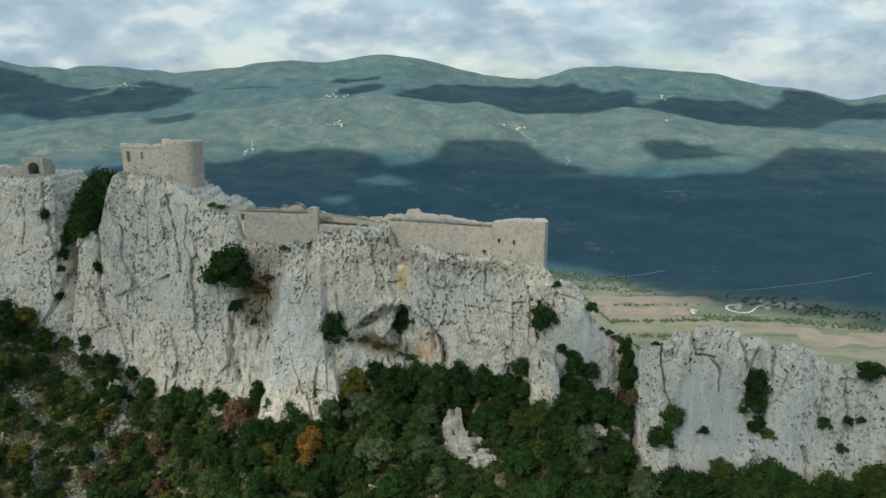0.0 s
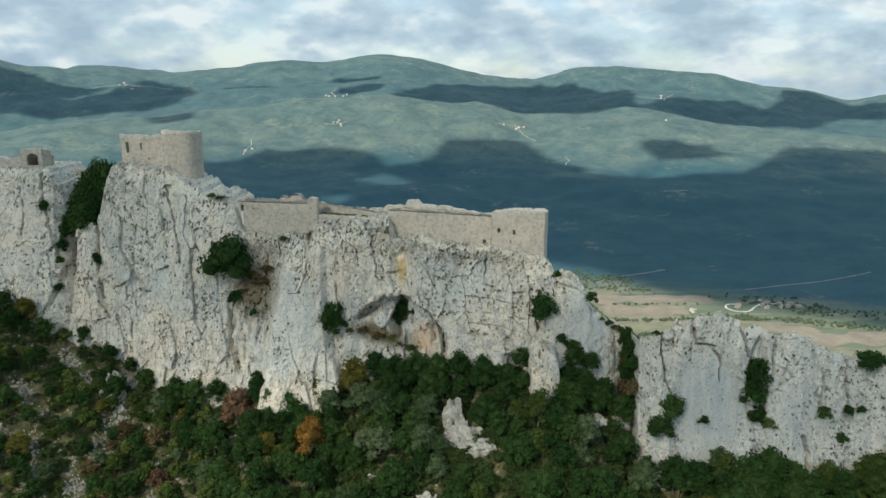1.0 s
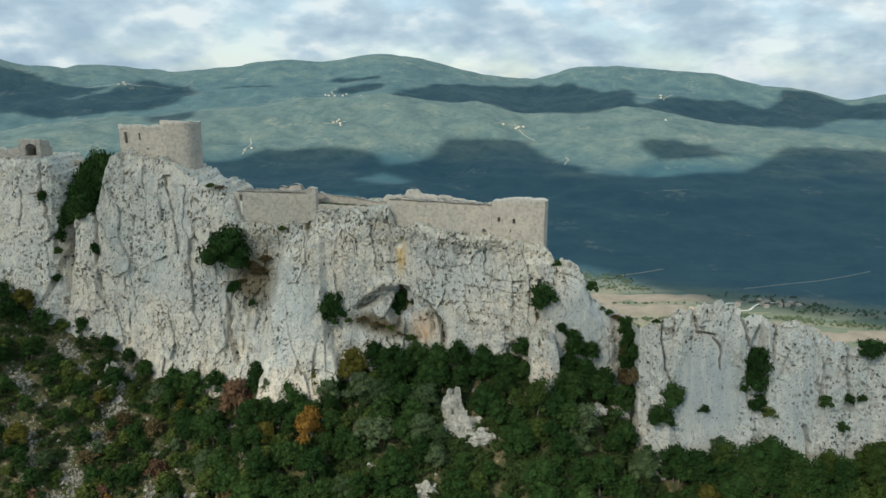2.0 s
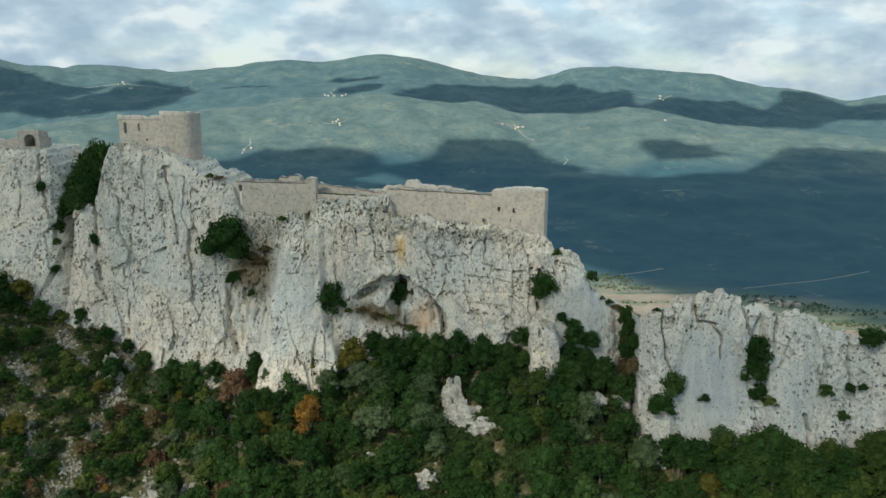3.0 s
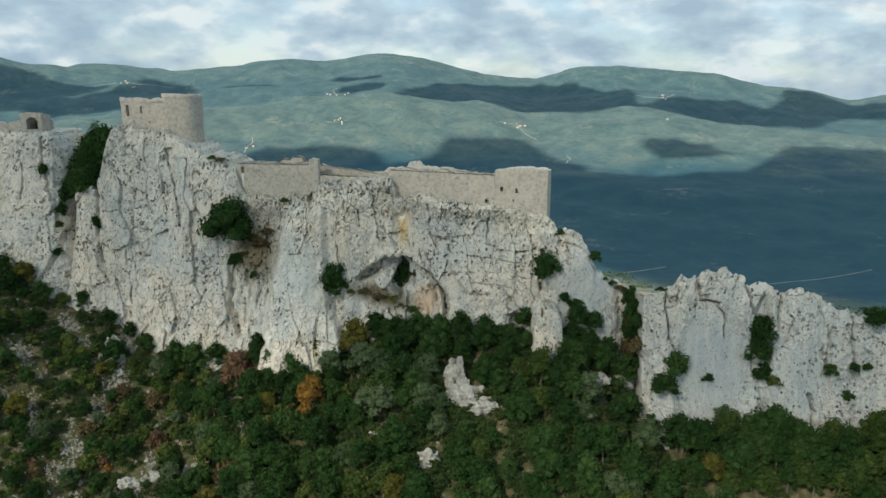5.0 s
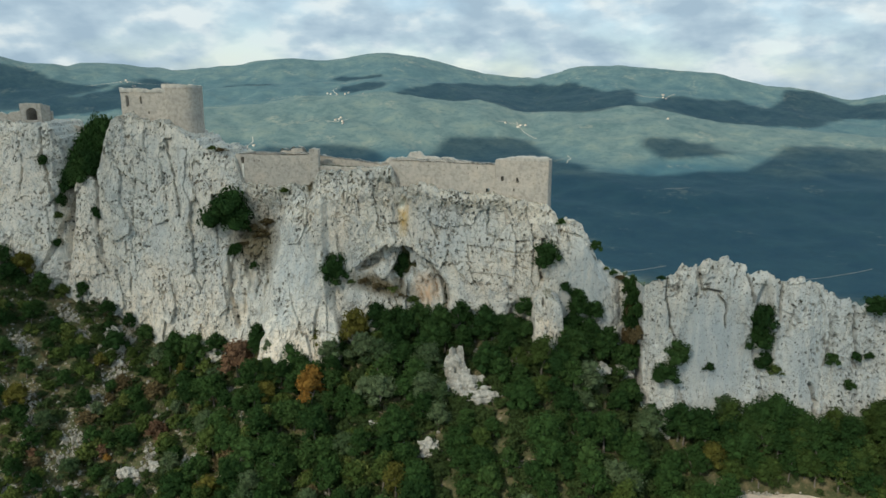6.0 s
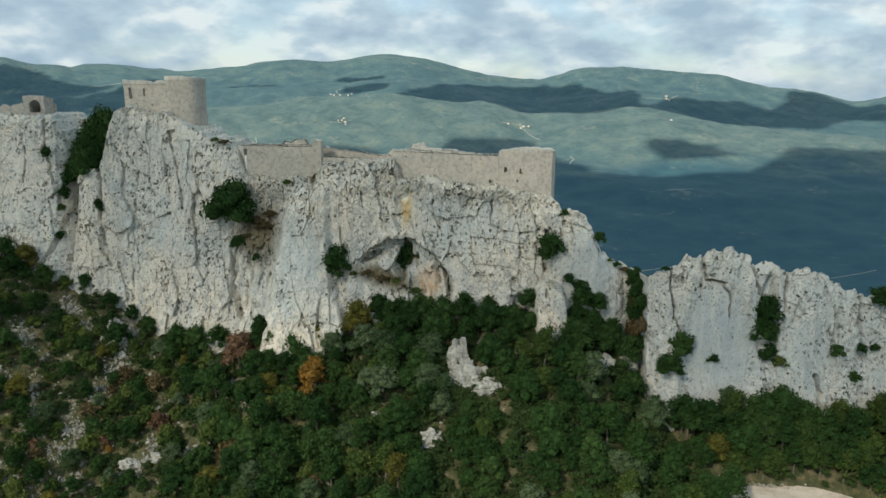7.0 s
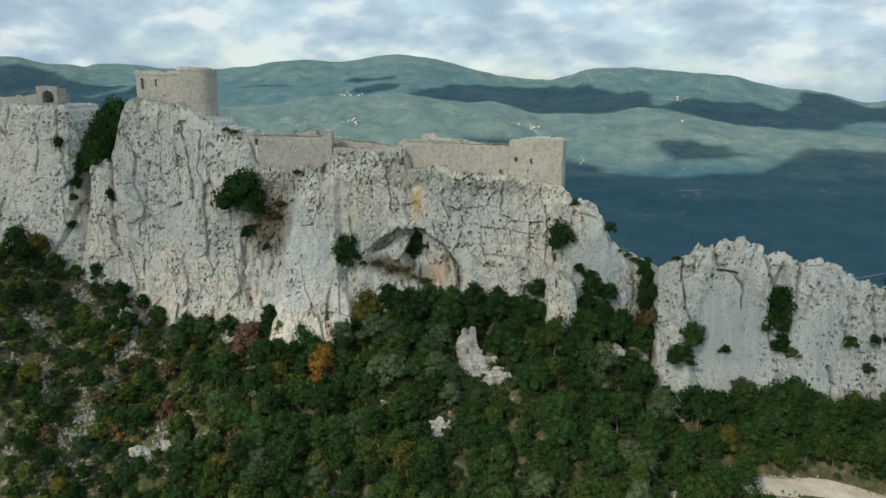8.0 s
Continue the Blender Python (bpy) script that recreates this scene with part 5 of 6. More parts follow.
# the step beside the castle's end
cliff_bushes([("dark", 23.1, 26.6, 2.6, 1.4), ("dark", 18.6, 15.0, 2.3, 1.2), ("dark", 27.0, 20.0, 1.6, 1.2), ("dark", 34.0, 28.6, 1.3, 1.6),
              ("green", 37.0, 24.0, 0.8, 0.7), ("dark", 38.8, 22.9, 1.0, 0.7), ("dry", 40.4, 21.6, 1.2, 0.7), ("dark", 41.8, 21.2, 1.3, 0.7), ("dark", 45.2, 25.8, 0.8, 0.9), ("dark", 42.4, 15.6, 2.0, 1.6), ("dry", 42.3, 8.0, 2.0, 1.6), ("dark", 42.3, 12.0, 1.9, 1.5),
              ("dark", 42.4, 19.0, 2.0, 1.3), ("dry", 42.2, 4.0, 2.0, 1.3), 
              ("dark", 25.9, 34.8, 1.0, 1.2), ("dark", 30.4, 15.4, 2.6, 1.3), ("dark", 16.6, 9.6, 2.2, 1.2),
              ("dark", 33.6, 15.0, 2.0, 1.1), ("dark", 29.4, 18.6, 1.6, 1.3), ("dark", 32.0, 10.0, 2.4, 1.1), ("dark", 35.2, 7.6, 2.0, 1.0)])
# scrub in the dark cleft beside the eastern crag, partly standing in for shade
for kind, y, z, size in (("dark", 153.6, 20.6, 1.7), ("dark", 150.6, 18.4, 1.9), ("dark", 147.6, 16.0, 1.8), ("dry", 146.4, 11.0, 1.8), ("dark", 149.6, 12.6, 2.0), ("dry", 152.6, 14.6, 1.9), ("dark", 147.4, 6.6, 2.0), ("dry", 150.4, 8.0, 2.0)):
    shrub(kind, 41.9, y, z, size, 1.5, "bushes on the cliff")
# the eastern crag
cliff_bushes([("dark", 66.7, 16.0, 2.5, 1.6), ("dark", 66.4, 12.0, 2.4, 1.5), ("dark", 67.8, 7.6, 2.0, 1.3), ("green", 69.5, 6.4, 1.4, 1.0),
              ("dark", 48.7, 8.8, 2.5, 1.3), ("dark", 46.6, 5.0, 2.6, 1.1), ("dark", 56.2, 6.2, 1.2, 1.2), ("dark", 81.0, 8.8, 1.4, 1.2),
              ("dark", 85.7, 9.6, 1.2, 1.2), ("dark", 88.3, 10.0, 1.0, 1.2), ("dark", 84.5, 3.8, 1.2, 1.2), ("dark", 89.5, 20.6, 2.5, 0.9)])

def stand(rows):
    """Trees at set places: kind, x, y, size."""
    for kind, x, y, size in rows:
        tree(kind, x, y, size)


# single trees that stand out
stand([("red", -50.5, 162.5, 1.7), ("orange", -30.2, 149.2, 1.5), ("lime", 20.6, 144.0, 1.45), ("yellow", 55.2, 132.6, 1.0), ("yellow", -101.7, 156.6, 1.1),
       ("orange", -4.8, 124.6, 0.6), ("yellow", -67.0, 169.8, 0.6), ("yellow", -21.6, 161.2, 1.65), ("yellow", -112.8, 184.6, 1.15)])
# the foot of the western crags
stand([("lime", -49.3, 136.0, 0.8), ("oak", -115.0, 181.0, 1.2), ("oak", -118.5, 184.0, 1.2), ("oak", -107.5, 182.5, 1.0), ("oak", -79.3, 179.4, 1.05),
       ("oak", -90.4, 182.6, 0.9), ("oak", -64.5, 173.2, 1.35), ("oak", -58.2, 171.6, 1.2), ("oak", -70.5, 175.8, 1.1), ("oak", -84.5, 181.4, 0.8),
       ("oak", -98.0, 185.0, 0.9), ("oak", -46.5, 163.5, 0.8), ("oak", -29.8, 155.6, 0.8), ("oak", -25.6, 160.0, 0.9)])
# below the cave
stand([("lime", 3.6, 131.8, 0.9), ("oak", -16.5, 162.0, 1.2), ("oak", -11.5, 161.2, 1.3), ("oak", -6.5, 160.4, 1.35), ("oak", -1.0, 159.4, 1.25),
       ("oak", 4.0, 157.6, 1.35), ("oak", 9.5, 156.0, 1.3), ("oak", 14.5, 154.6, 1.2), ("oak", 18.2, 152.6, 0.9), ("oak", 26.8, 151.4, 1.0),
       ("oak", 36.6, 151.0, 1.1), ("oak", 29.0, 151.4, 1.35), ("oak", 26.6, 146.6, 1.0), ("oak", 32.0, 150.4, 1.5), ("oak", 35.0, 149.4, 1.2)])
# below the eastern crag
stand([("lime", 60.0, 132.8, 0.9), ("oak", 49.5, 138.4, 1.45), ("oak", 54.5, 138.0, 1.6), ("lime", 59.5, 137.6, 1.4), ("oak", 64.0, 137.0, 1.5),
       ("oak", 68.6, 136.4, 1.7), ("oak", 73.4, 135.8, 1.6), ("oak", 78.6, 135.0, 1.3), ("oak", 84.0, 134.6, 1.2), ("lime", 90.0, 133.6, 1.4),
       ("lime", 95.6, 132.6, 1.4), ("oak", 60.2, 133.6, 1.1), ("oak", 66.0, 133.4, 1.2), ("lime", 72.0, 132.6, 1.2)])
# between the track and the crag
stand([("lime", 72.6, 129.8, 1.1), ("lime", 82.0, 128.0, 1.2), ("oak", 52.0, 131.2, 0.9), ("oak", 50.5, 124.5, 1.1), ("oak", 54.0, 121.5, 1.15),
       ("oak", 57.6, 118.6, 1.2), ("lime", 58.2, 130.6, 0.9), ("oak", 62.6, 130.8, 1.0), ("lime", 66.2, 130.4, 0.85), ("oak", 69.6, 130.0, 1.05),
       ("lime", 74.4, 128.8, 1.0), ("lime", 78.4, 127.6, 1.1), ("oak", 82.6, 125.4, 1.1), ("lime", 87.0, 123.2, 1.1), ("oak", 77.6, 131.4, 1.25),
       ("lime", 83.6, 129.6, 1.3), ("lime", 89.2, 127.4, 1.3), ("oak", 94.0, 126.6, 1.2), ("lime", 88.8, 131.6, 1.2), ("oak", 95.4, 131.0, 1.1)])

placed = []
for tries in range(9000):
    if len(placed) >= 290:
        break
    x, y = pick.uniform(-118, 104), pick.uniform(114, 176)
    yf = float(np.interp(x, DEPTH_X, DEPTH_FOOT))
    if y > yf - 1.5 or abs(x) > y * 0.68:
        continue
    left = float(step(-40, -78, x))
    keep_chance = 1 - 0.45 * left * float(step(112, 150, y)) - 0.28 * left
    if pick.random() > keep_chance:
        continue
    if any(abs(x - a) < 4 and math.hypot(x - a, y - b) < 2.9 + 0.9 * left for a, b in placed):
        continue
    if (48 < x < 56 and abs(y - track_y(x)) < 3.5) or (55 <= x < 104 and -16 < y - track_y(x) < 2.8):
        continue
    if any(math.hypot(x - a, y - b) < 3.6 for a, b in ((-50.5, 162.5), (-49.5, 159.5), (-30.2, 149.2), (-29.6, 146.0), (20.6, 144.0), (55.2, 132.6), (-21.6, 161.6))):
        continue
    if any(math.hypot((x - a), (y - b)) < r for a, b, r in ((3.0, 147.0, 3.8), (5.0, 142.5, 3.8), (8.8, 139.4, 3.8), (-3.4, 133.0, 3.2), (-4.0, 129.5, 2.6), (-15.0, 139.6, 1.6), (33.3, 144.0, 4.2))):
        continue
    if left > 0.3 and float(scree_at(x, y)) > 0.25:
        continue
    placed.append((x, y))
    k = pick.random()
    tree("oak" if k < 0.74 else "grey" if k < 0.90 else "lime" if k < 0.97 else "yellow", x, y, pick.uniform(0.85, 1.38) * (0.72 if left > 0.5 else 1.0))

count = 0
for tries in range(4000):
    if count >= 292:
        break
    x, y = pick.uniform(-125, -12), pick.uniform(112, 186)
    yf = float(np.interp(x, DEPTH_X, DEPTH_FOOT))
    if y > yf - 1 or abs(x) > y * 0.72 or float(scree_at(x, y)) > 0.3:
        continue
    k = pick.random()
    count_scale = pick.uniform(1.3, 3.1)
    shrub("green" if k < 0.62 else "dark" if k < 0.86 else "dry" if k < 0.95 else "yellow" if k < 0.975 else "red", x, y, float(ground_z(x, y)) - 0.1, count_scale, pick.uniform(0.8, 1.2))
    count += 1
shrub("red", -80.2, 152.0, float(ground_z(-80.2, 152.0)), 1.6, 1.2)
for x, y, size in [(-41.7, 157.2, 2.1), (-38.4, 157.0, 2.0), (-44.6, 158.0, 1.9), (-40.0, 154.8, 1.8), (-35.6, 157.8, 1.7)]:
    shrub("green", x, y, float(ground_z(x, y)) + 0.2, size, 1.3)
shrub("orange", -78.6, 150.8, float(ground_z(-78.6, 150.8)), 1.1, 1.2)


def build_thicket():
    """Small bushes that fill the gaps of the wood and the slope, too many to count."""
    rng = np.random.default_rng(14)
    vs, fs, n = [], [], 0
    forms = []
    for i in range(4):
        lobes = crown_lobes(700 + i, 2.6, 1.9, -0.2, 5)
        a, fa = leaf_cloud(np.random.default_rng(710 + i), lobes, 170, 0.19)
        b, fb = lobe_core(None, [(x, y, z, min(r, 1.1)) for x, y, z, r in lobes])
        forms.append((np.concatenate([a, b]), np.concatenate([fa, fb + len(a)])))
    base = 0
    while n < 2600:
        x, y = rng.uniform(-125, 104), rng.uniform(112, 186)
        if y > np.interp(x, DEPTH_X, DEPTH_FOOT) - 0.5 or abs(x) > y * 0.7 or (x > 47 and -(14 if x > 58 else 4.6) < y - track_y(x) < 3.4):
            continue
        if x < -35 and (scree_at(x, y) > 0.3 or vnoise(x / 8, y / 11, 0, 105) < -0.35):
            continue
        v, f = forms[rng.integers(4)]
        s, c, d = rng.uniform(0.6, 1.35) * (1.25 if x > -30 else 0.9), *(lambda a: (math.cos(a), math.sin(a)))(rng.uniform(0, 6.28))
        vs.append(np.stack([x + s * (v[:, 0] * c - v[:, 1] * d), y + s * (v[:, 0] * d + v[:, 1] * c), s * v[:, 2] + float(ground_z(x, y))], -1))
        fs.append(f + base)
        base, n = base + len(v), n + 1
    tagged(new("thicket", mesh_of("thicket", np.concatenate(vs), np.concatenate(fs), THICKET)), "dense low evergreen thicket between the trees", "thicket", kind="stuff")


build_thicket()


# ---- rocks on the slope ----
def rock_mesh(name, seed, sx, sy, sz, detail=3):
    bm = bmesh.new()
    bmesh.ops.create_icosphere(bm, subdivisions=detail, radius=1)
    v = np.array([p.co for p in bm.verts])
    f = [[p.index for p in q.verts] for q in bm.faces]
    bm.free()
    k = 1 + 0.34 * fbm(v[:, 0] * 1.3 + seed, v[:, 1] * 1.3, v[:, 2] * 1.3, 4, seed) + 0.12 * np.sign(vnoise(v[:, 0] * 2 + seed, v[:, 1] * 2, v[:, 2] * 2, seed + 3))
    v = v * k[:, None] * np.array([sx, sy, sz])
    name_, joint = facets(v[:, 0] + 0.7 * v[:, 1], v[:, 2], 0.9, 1.4, seed)
    v = v * (1 + 0.12 * name_ - 0.06 * (1 - step(0.02, 0.2, joint)))[:, None]
    return mesh_of(name, v, f, OUTCROP)


for i, (x, y, sx, sy, sz) in enumerate([(2.6, 149.0, 2.5, 2.2, 5.0), (4.6, 146.0, 3.9, 2.4, 3.4), (8.6, 143.2, 3.6, 2.2, 2.0), (0.6, 145.4, 1.9, 1.8, 2.4), (-3.4, 134.8, 2.4, 1.8, 1.9), (-15.0, 140.2, 1.3, 1.2, 1.5), (33.3, 146.4, 3.2, 2.0, 2.0), (-72.6, 148.0, 2.6, 1.8, 1.2),
                                        (-21.2, 164.2, 2.6, 2.0, 3.0), (-15.6, 162.6, 2.4, 1.6, 1.6), (-88.0, 178.4, 1.9, 1.6, 2.4), (-85.6, 176.6, 1.5, 1.4, 1.6), (-87.2, 174.6, 1.3, 1.3, 1.3), (-84.2, 173.0, 1.1, 1.0, 1.0), (-89.4, 175.6, 1.0, 1.0, 0.9), (39.8, 148.0, 2.0, 2.0, 3.0), (-66.5, 149.2, 2.0, 1.4, 1.0)]):
    ob = tagged(new("rock_outcrop", rock_mesh("rock_outcrop", 600 + i, sx, sy, sz, 5)), "weathered pale limestone outcrop among the trees", "rock", "outcrops on the slope")
    ob.location = (x, y, float(ground_z(x, y)) + sz * 0.15)


def build_scree():
    """Loose stones over the open slope, thickest below the western cliff."""
    rng = np.random.default_rng(11)
    shapes = []
    for s in range(5):
        bm = bmesh.new()
        bmesh.ops.create_cube(bm, size=1.6)
        bmesh.ops.bevel(bm, geom=bm.edges[:], offset=0.35, segments=1, affect="EDGES")
        v = np.array([p.co for p in bm.verts])
        f = [[p.index for p in q.verts] for q in bm.faces]
        bm.free()
        shapes.append((v * (1 + 0.25 * rng.normal(size=(len(v), 1))), f))
    vs, fs, n = [], [], 0
    px, py = rng.uniform(-128, 10, 90000), rng.uniform(112, 188, 90000)
    ok = (py < np.interp(px, DEPTH_X, DEPTH_FOOT)) & (rng.random(90000) < np.where(px < -40, 0.05, 0.012) + 0.8 * scree_at(px, py))
    for x, y in list(zip(px[ok], py[ok]))[:8500]:
        v, f = shapes[rng.integers(5)]
        s = 0.10 + 0.40 * rng.random() ** 3
        turn = np.array(Euler(rng.uniform(0, 6.28, 3)).to_matrix())
        base = n * len(v)
        vs.append((v * s * np.array([1.3, 1, 0.7])) @ turn.T + np.array([x, y, 0]))
        fs += [[i + base for i in q] for q in f]
        n += 1
    for i in range(170):
        # stones along the upper edge of the dirt track
        x = rng.uniform(54, 92)
        v, f = shapes[rng.integers(5)]
        turn = np.array(Euler(rng.uniform(0, 6.28, 3)).to_matrix())
        vs.append((v * rng.uniform(0.1, 0.34)) @ turn.T + np.array([x, track_y(x) + rng.normal(2.3, 0.35), 0]))
        fs += [[j + n * len(v) for j in q] for q in f]
        n += 1
    v = np.concatenate(vs)
    centre = v.reshape(n, -1, 3)[:, :, :2].mean(1)
    v[:, 2] += np.repeat(ground_z(centre[:, 0], centre[:, 1]), len(v) // n) + 0.05
    tagged(new("scree", mesh_of("scree", v, fs, SCREE_STONE)), "loose pale limestone stones on the slope", "scree", kind="stuff")


build_scree()


def build_undergrowth():
    """Low tufts between the bushes, and the unbroken wood on the lower slope."""
    rng = np.random.default_rng(12)
    for name, mat, n, box, size, label in (("undergrowth", SCRUB, 9000, (-128, 106, 108, 190), 0.24, "low green undergrowth between the bushes"), ("dry_grass", DRY, 9000, (-128, -30, 108, 190), 0.2, "tufts of dry brown grass"),
                                          ("woodland", OAK, 26000, (-150, 150, 40, 108), 0.75, "unbroken oak wood on the lower slope")):
        x, y = rng.uniform(box[0], box[1], n), rng.uniform(box[2], box[3], n)
        if name != "woodland":
            ok = (y < np.interp(x, DEPTH_X, DEPTH_FOOT)) & (vnoise(x / 6, y / 8, 0, 98 if mat is DRY else 99) > -0.2) & ~((x > 44) & (np.abs(y - track_y(x)) < 3))
            x, y = x[ok], y[ok]
        z = ground_z(x, y)
        blades = 6 if name != "woodland" else 2
        x, y, z = np.repeat(x, blades), np.repeat(y, blades), np.repeat(z, blades)
        m = len(x)
        rise = 3.6 + 1.6 * vnoise(x / 4, y / 4, 0, 100) if name == "woodland" else 0.25
        c = np.stack([x, y, z + rise], -1) + rng.normal(size=(m, 3)) * size * 1.1
        u = rng.normal(size=(m, 3))
        u /= np.linalg.norm(u, axis=1)[:, None]
        w_ = np.cross(u, rng.normal(size=(m, 3)))
        w_ /= np.linalg.norm(w_, axis=1)[:, None]
        v = np.stack([c - u * size, c - w_ * size * 0.6, c + u * size, c + w_ * size * 0.6], 1).reshape(-1, 3)
        tagged(new(name, mesh_of(name, v, np.arange(m * 4).reshape(-1, 4), mat)), label, "plants", kind="stuff")


build_undergrowth()


# ---- tracks, fields and houses in the valley ----
def draped(name, points, width, mat, label, category, lift=0.25, spacing=8.0, ragged=0):
    """A ribbon laid on the ground along a line."""
    p = np.array(points, float)
    run = np.concatenate([[0], np.cumsum(np.hypot(*np.diff(p, axis=0).T))])
    u = np.linspace(0, run[-1], max(4, int(run[-1] / spacing)))
    x, y = np.interp(u, run, p[:, 0]), np.interp(u, run, p[:, 1])
    for k in range(3):
        x[1:-1], y[1:-1] = (x[:-2] + x[1:-1] + x[2:]) / 3, (y[:-2] + y[1:-1] + y[2:]) / 3
    t = np.gradient(np.stack([x, y], -1), axis=0)
    t /= np.linalg.norm(t, axis=1)[:, None]
    wide = width * (1 + 0.45 * vnoise(u / (ragged or width * 3), 0, 0, 101))
    rows = []
    for s in (-0.5, -0.2, 0.2, 0.5):
        px, py = x - t[:, 1] * s * wide, y + t[:, 0] * s * wide
        rows.append(np.stack([px, py, ground_z(px, py) + lift - (0.5 * lift if abs(s) == 0.5 else 0)], -1))
    return tagged(new(name, mesh_of(name, np.concatenate(rows), grid_faces(4, len(u))[:, ::-1], mat, True)), label, category, kind="structure")


track_x = np.arange(54, 110, 3.0)
draped("dirt_track", [(x, track_y(x) - 1.2) for x in track_x], 6.0, TRACK, "pale dirt track cut into the wooded slope", "track", 0.08, 1.5)


for points, width in [([(560, 1296), (548, 1304), (533, 1292), (526, 1274), (535, 1256), (559, 1250), (572, 1262), (590, 1289), (609, 1300), (640, 1299)], 9.5), ([(608, 1384), (647, 1394), (770, 1436), (850, 1464), (925, 1495)], 6), ([(385, 1478), (440, 1500), (490, 1526)], 8), ([(-731, 2640), (-735, 2700), (-722, 2740), (-738, 2790)], 9), ([(307, 3060), (318, 2990), (345, 2930), (372, 2880)], 8),
                      ([(440, 2560), (452, 2602), (470, 2625), (462, 2680)], 8), ([(1040, 3980), (1109, 3922), (1180, 3900), (1260, 3990)], 9), ([(-1900, 3900), (-1760, 3982), (-1600, 4060), (-1500, 4080)], 9), ([(230, 3025), (280, 3045), (310, 3030), (350, 3042)], 9),
                      ([(-590, 3700), (-561, 3846), (-600, 3950), (-580, 4020)], 8), ([(-480, 2954), (-420, 2950), (-390, 2975)], 9), ([(670, 2150), (715, 2140), (745, 2150)], 9)]:
    draped("country_road", points, width * 0.42, GRAVEL if width == 9.5 else PALE_TRACK, "pale unpaved road winding over the hillside", "road", 1.0)

def field(name, x0, x1, y0, y1, mat, label):
    """One field on the flat valley floor, between two ranges of x and y."""
    draped(name, [(x, (y0 + y1) / 2 + 6 * float(vnoise(x / 30, y0 / 30, 0, 111))) for x in np.linspace(x0, x1, 24)], (y1 - y0) / 1.15, mat, label, "field", 0.9, 4.0, 26)


field("ploughed_field", 285, 520, 1304, 1356, PLOUGHED, "pale ploughed field on the valley floor")
field("ploughed_field", 300, 452, 1232, 1294, PLOUGHED, "pale ploughed field on the valley floor")
field("ploughed_field", 590, 800, 1085, 1150, PLOUGHED, "pale ploughed field on the valley floor")
field("meadow", 290, 560, 1152, 1202, MEADOW, "dry meadow on the valley floor")
field("ploughed_field", 470, 640, 1140, 1186, PLOUGHED, "pale ploughed field on the valley floor")
field("meadow", 470, 600, 1236, 1246, MEADOW, "dry meadow on the valley floor")


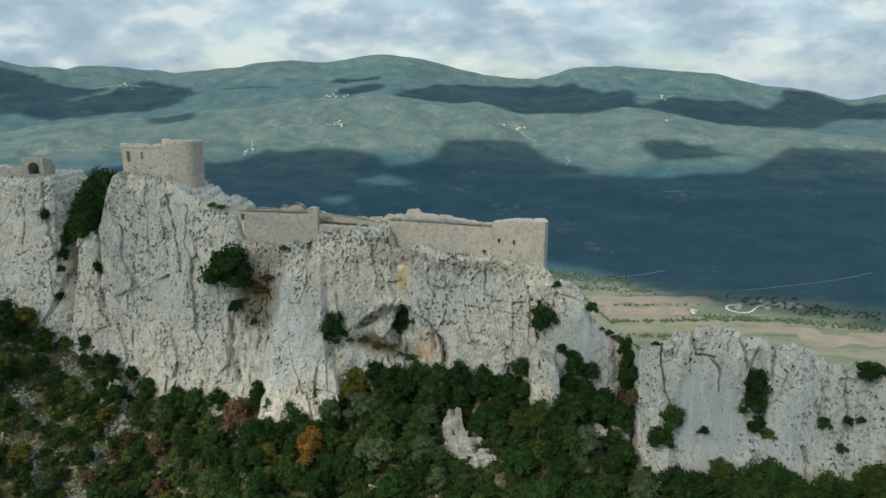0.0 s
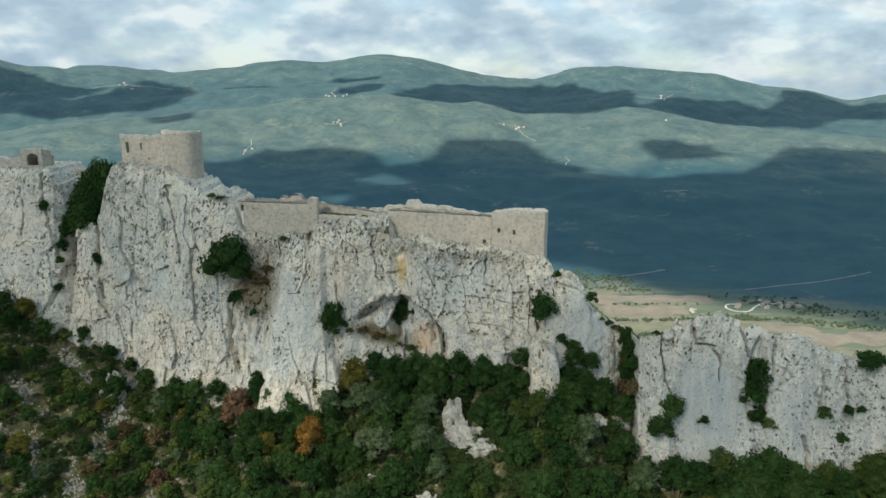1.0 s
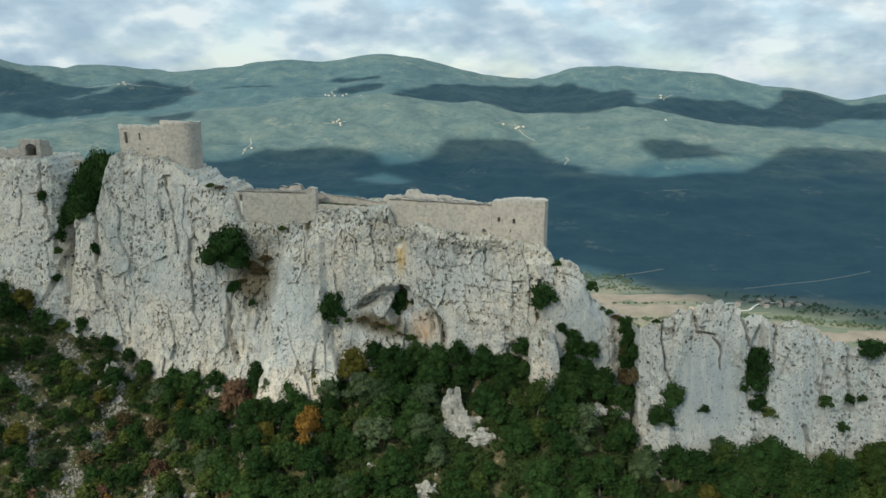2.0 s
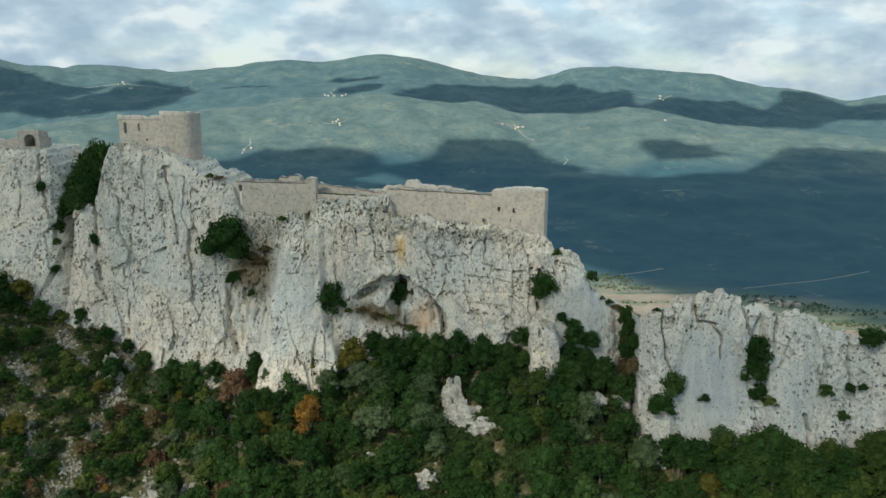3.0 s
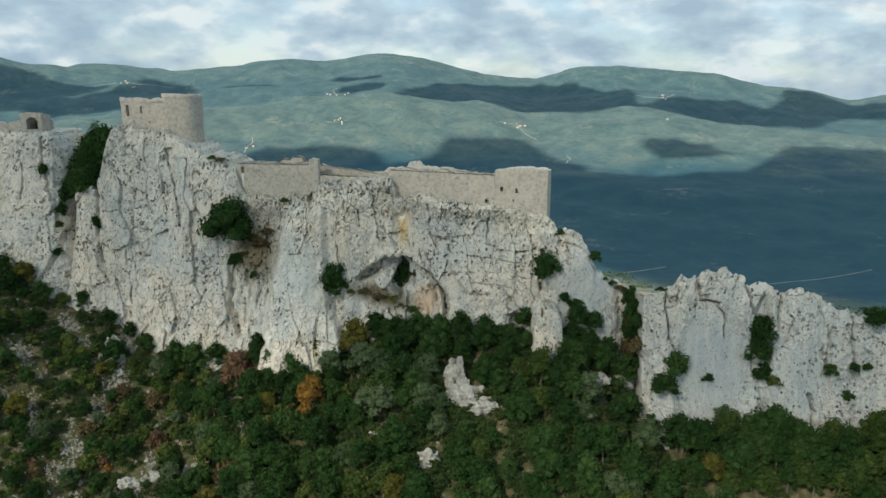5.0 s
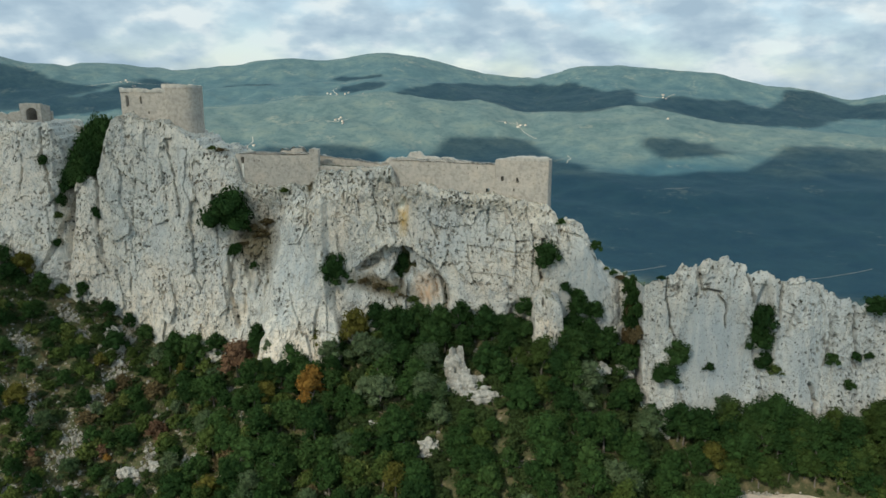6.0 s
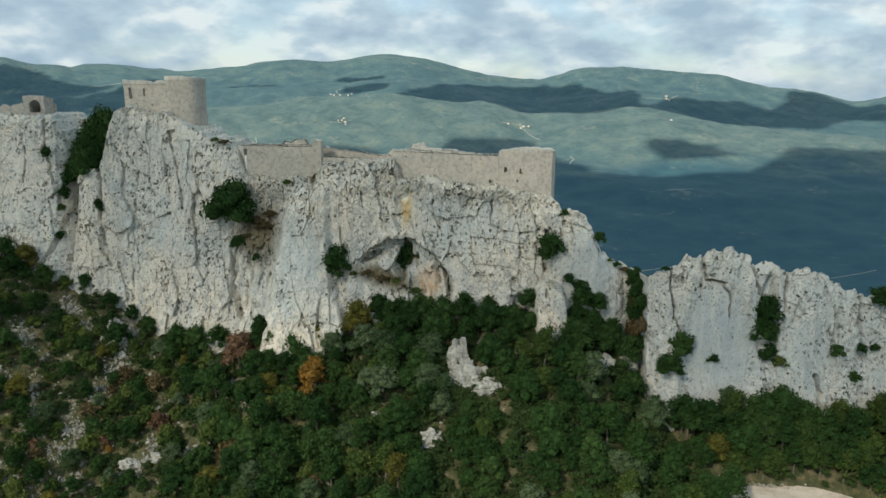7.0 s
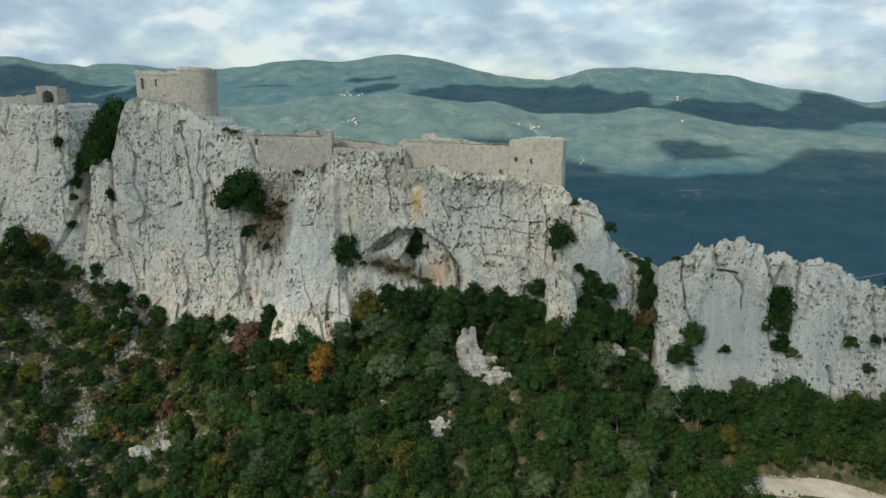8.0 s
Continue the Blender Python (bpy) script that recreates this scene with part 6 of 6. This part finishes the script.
def build_valley_trees():
    """Hedges, garden trees and scrub on the valley floor, too many to count."""
    rng = np.random.default_rng(21)
    form_v, form_f = zip(*[lobe_core(None, crown_lobes(800 + i, 1.0, 0.9, 0.0, 4), 1.0) for i in range(4)])
    # strips of planting: from x, to x, y at both ends, spread, how many, size
    strips = [(300, 640, 1212, 1210, 6, 170, 5.5), (600, 790, 1206, 1150, 14, 150, 5), (575, 720, 1305, 1275, 26, 70, 4.5), (470, 560, 1226, 1228, 9, 50, 5), (510, 690, 1345, 1330, 12, 36, 4),
              (215, 400, 1510, 1440, 38, 240, 5), (240, 420, 1420, 1375, 16, 120, 4.5), (300, 500, 1298, 1296, 2, 26, 4.5), (270, 300, 1370, 1200, 8, 60, 5), (640, 860, 1255, 1215, 22, 90, 5), (290, 420, 1140, 1128, 10, 60, 5.5)]
    green, vs, fs, base = [], [], [], 0
    for x0, x1, y0, y1, wide, count, size in strips:
        k = rng.random(count)
        for x, y in zip(x0 + (x1 - x0) * k, y0 + (y1 - y0) * k + rng.normal(size=count) * wide * 0.6):
            i, s, a = rng.integers(4), size * rng.uniform(0.5, 1.3), rng.uniform(0, 6.28)
            v, c, d = form_v[i], math.cos(a), math.sin(a)
            v = v * (1 + 0.12 * rng.normal(size=(len(v), 1)))
            vs.append(np.stack([x + s * (v[:, 0] * c - v[:, 1] * d) * 1.2, y + s * (v[:, 0] * d + v[:, 1] * c), s * v[:, 2] + float(ground_z(x, y))], -1))
            fs.append(form_f[i] + base)
            base += len(v)
    tagged(new("valley_trees", mesh_of("valley_trees", np.concatenate(vs), np.concatenate(fs), VALLEY_TREE)), "hedges, garden trees and scrub between the valley fields", "trees", kind="stuff")


build_valley_trees()

house = thing("house", "small pale house with a tiled roof in the valley", "house", "far houses", at=(0, 0, -4000))
wall_box, roof_box = bmesh.new(), bmesh.new()
bmesh.ops.create_cube(wall_box, size=1, matrix=Matrix.Translation((0, 0, 2)) @ Matrix.Diagonal((9, 6, 6, 1)))
for p in [(-4.9, -3.5, 4.8), (4.9, -3.5, 4.8), (4.9, 3.5, 4.8), (-4.9, 3.5, 4.8), (-4.9, 0, 6.6), (4.9, 0, 6.6)]:
    roof_box.verts.new(p)
roof_box.verts.ensure_lookup_table()
for q in [(0, 1, 5, 4), (2, 3, 4, 5), (1, 2, 5), (3, 0, 4), (3, 2, 1, 0)]:
    roof_box.faces.new([roof_box.verts[i] for i in q])
for name, bm, mat in (("wall", wall_box, HOUSE_WALL), ("roof", roof_box, HOUSE_ROOF)):
    me = bpy.data.meshes.new(name)
    bm.to_mesh(me), bm.free(), me.materials.append(mat)
    part(name, me, house)
spots = [(x + pick.uniform(-s, s), y + pick.uniform(-s, s)) for x, y, s, n in [(545, 1282, 12, 2), (615, 1296, 26, 6), (458, 1252, 8, 2), (655, 1290, 14, 3), (-561, 3846, 60, 6), (1140, 3925, 50, 5), (-430, 2960, 45, 5), (-1720, 3990, 60, 5), (915, 3030, 40, 1), (300, 3030, 45, 4), (-731, 2700, 20, 2), (-640, 3700, 40, 3), (-380, 3400, 40, 3)] for i in range(n)]
for x, y in spots:
    copy_thing(house, pose(x, y, float(ground_z(x, y)), 0, 0, pick.uniform(-60, 60)))
for o in [*house.children_recursive, house]:
    bpy.data.objects.remove(o)
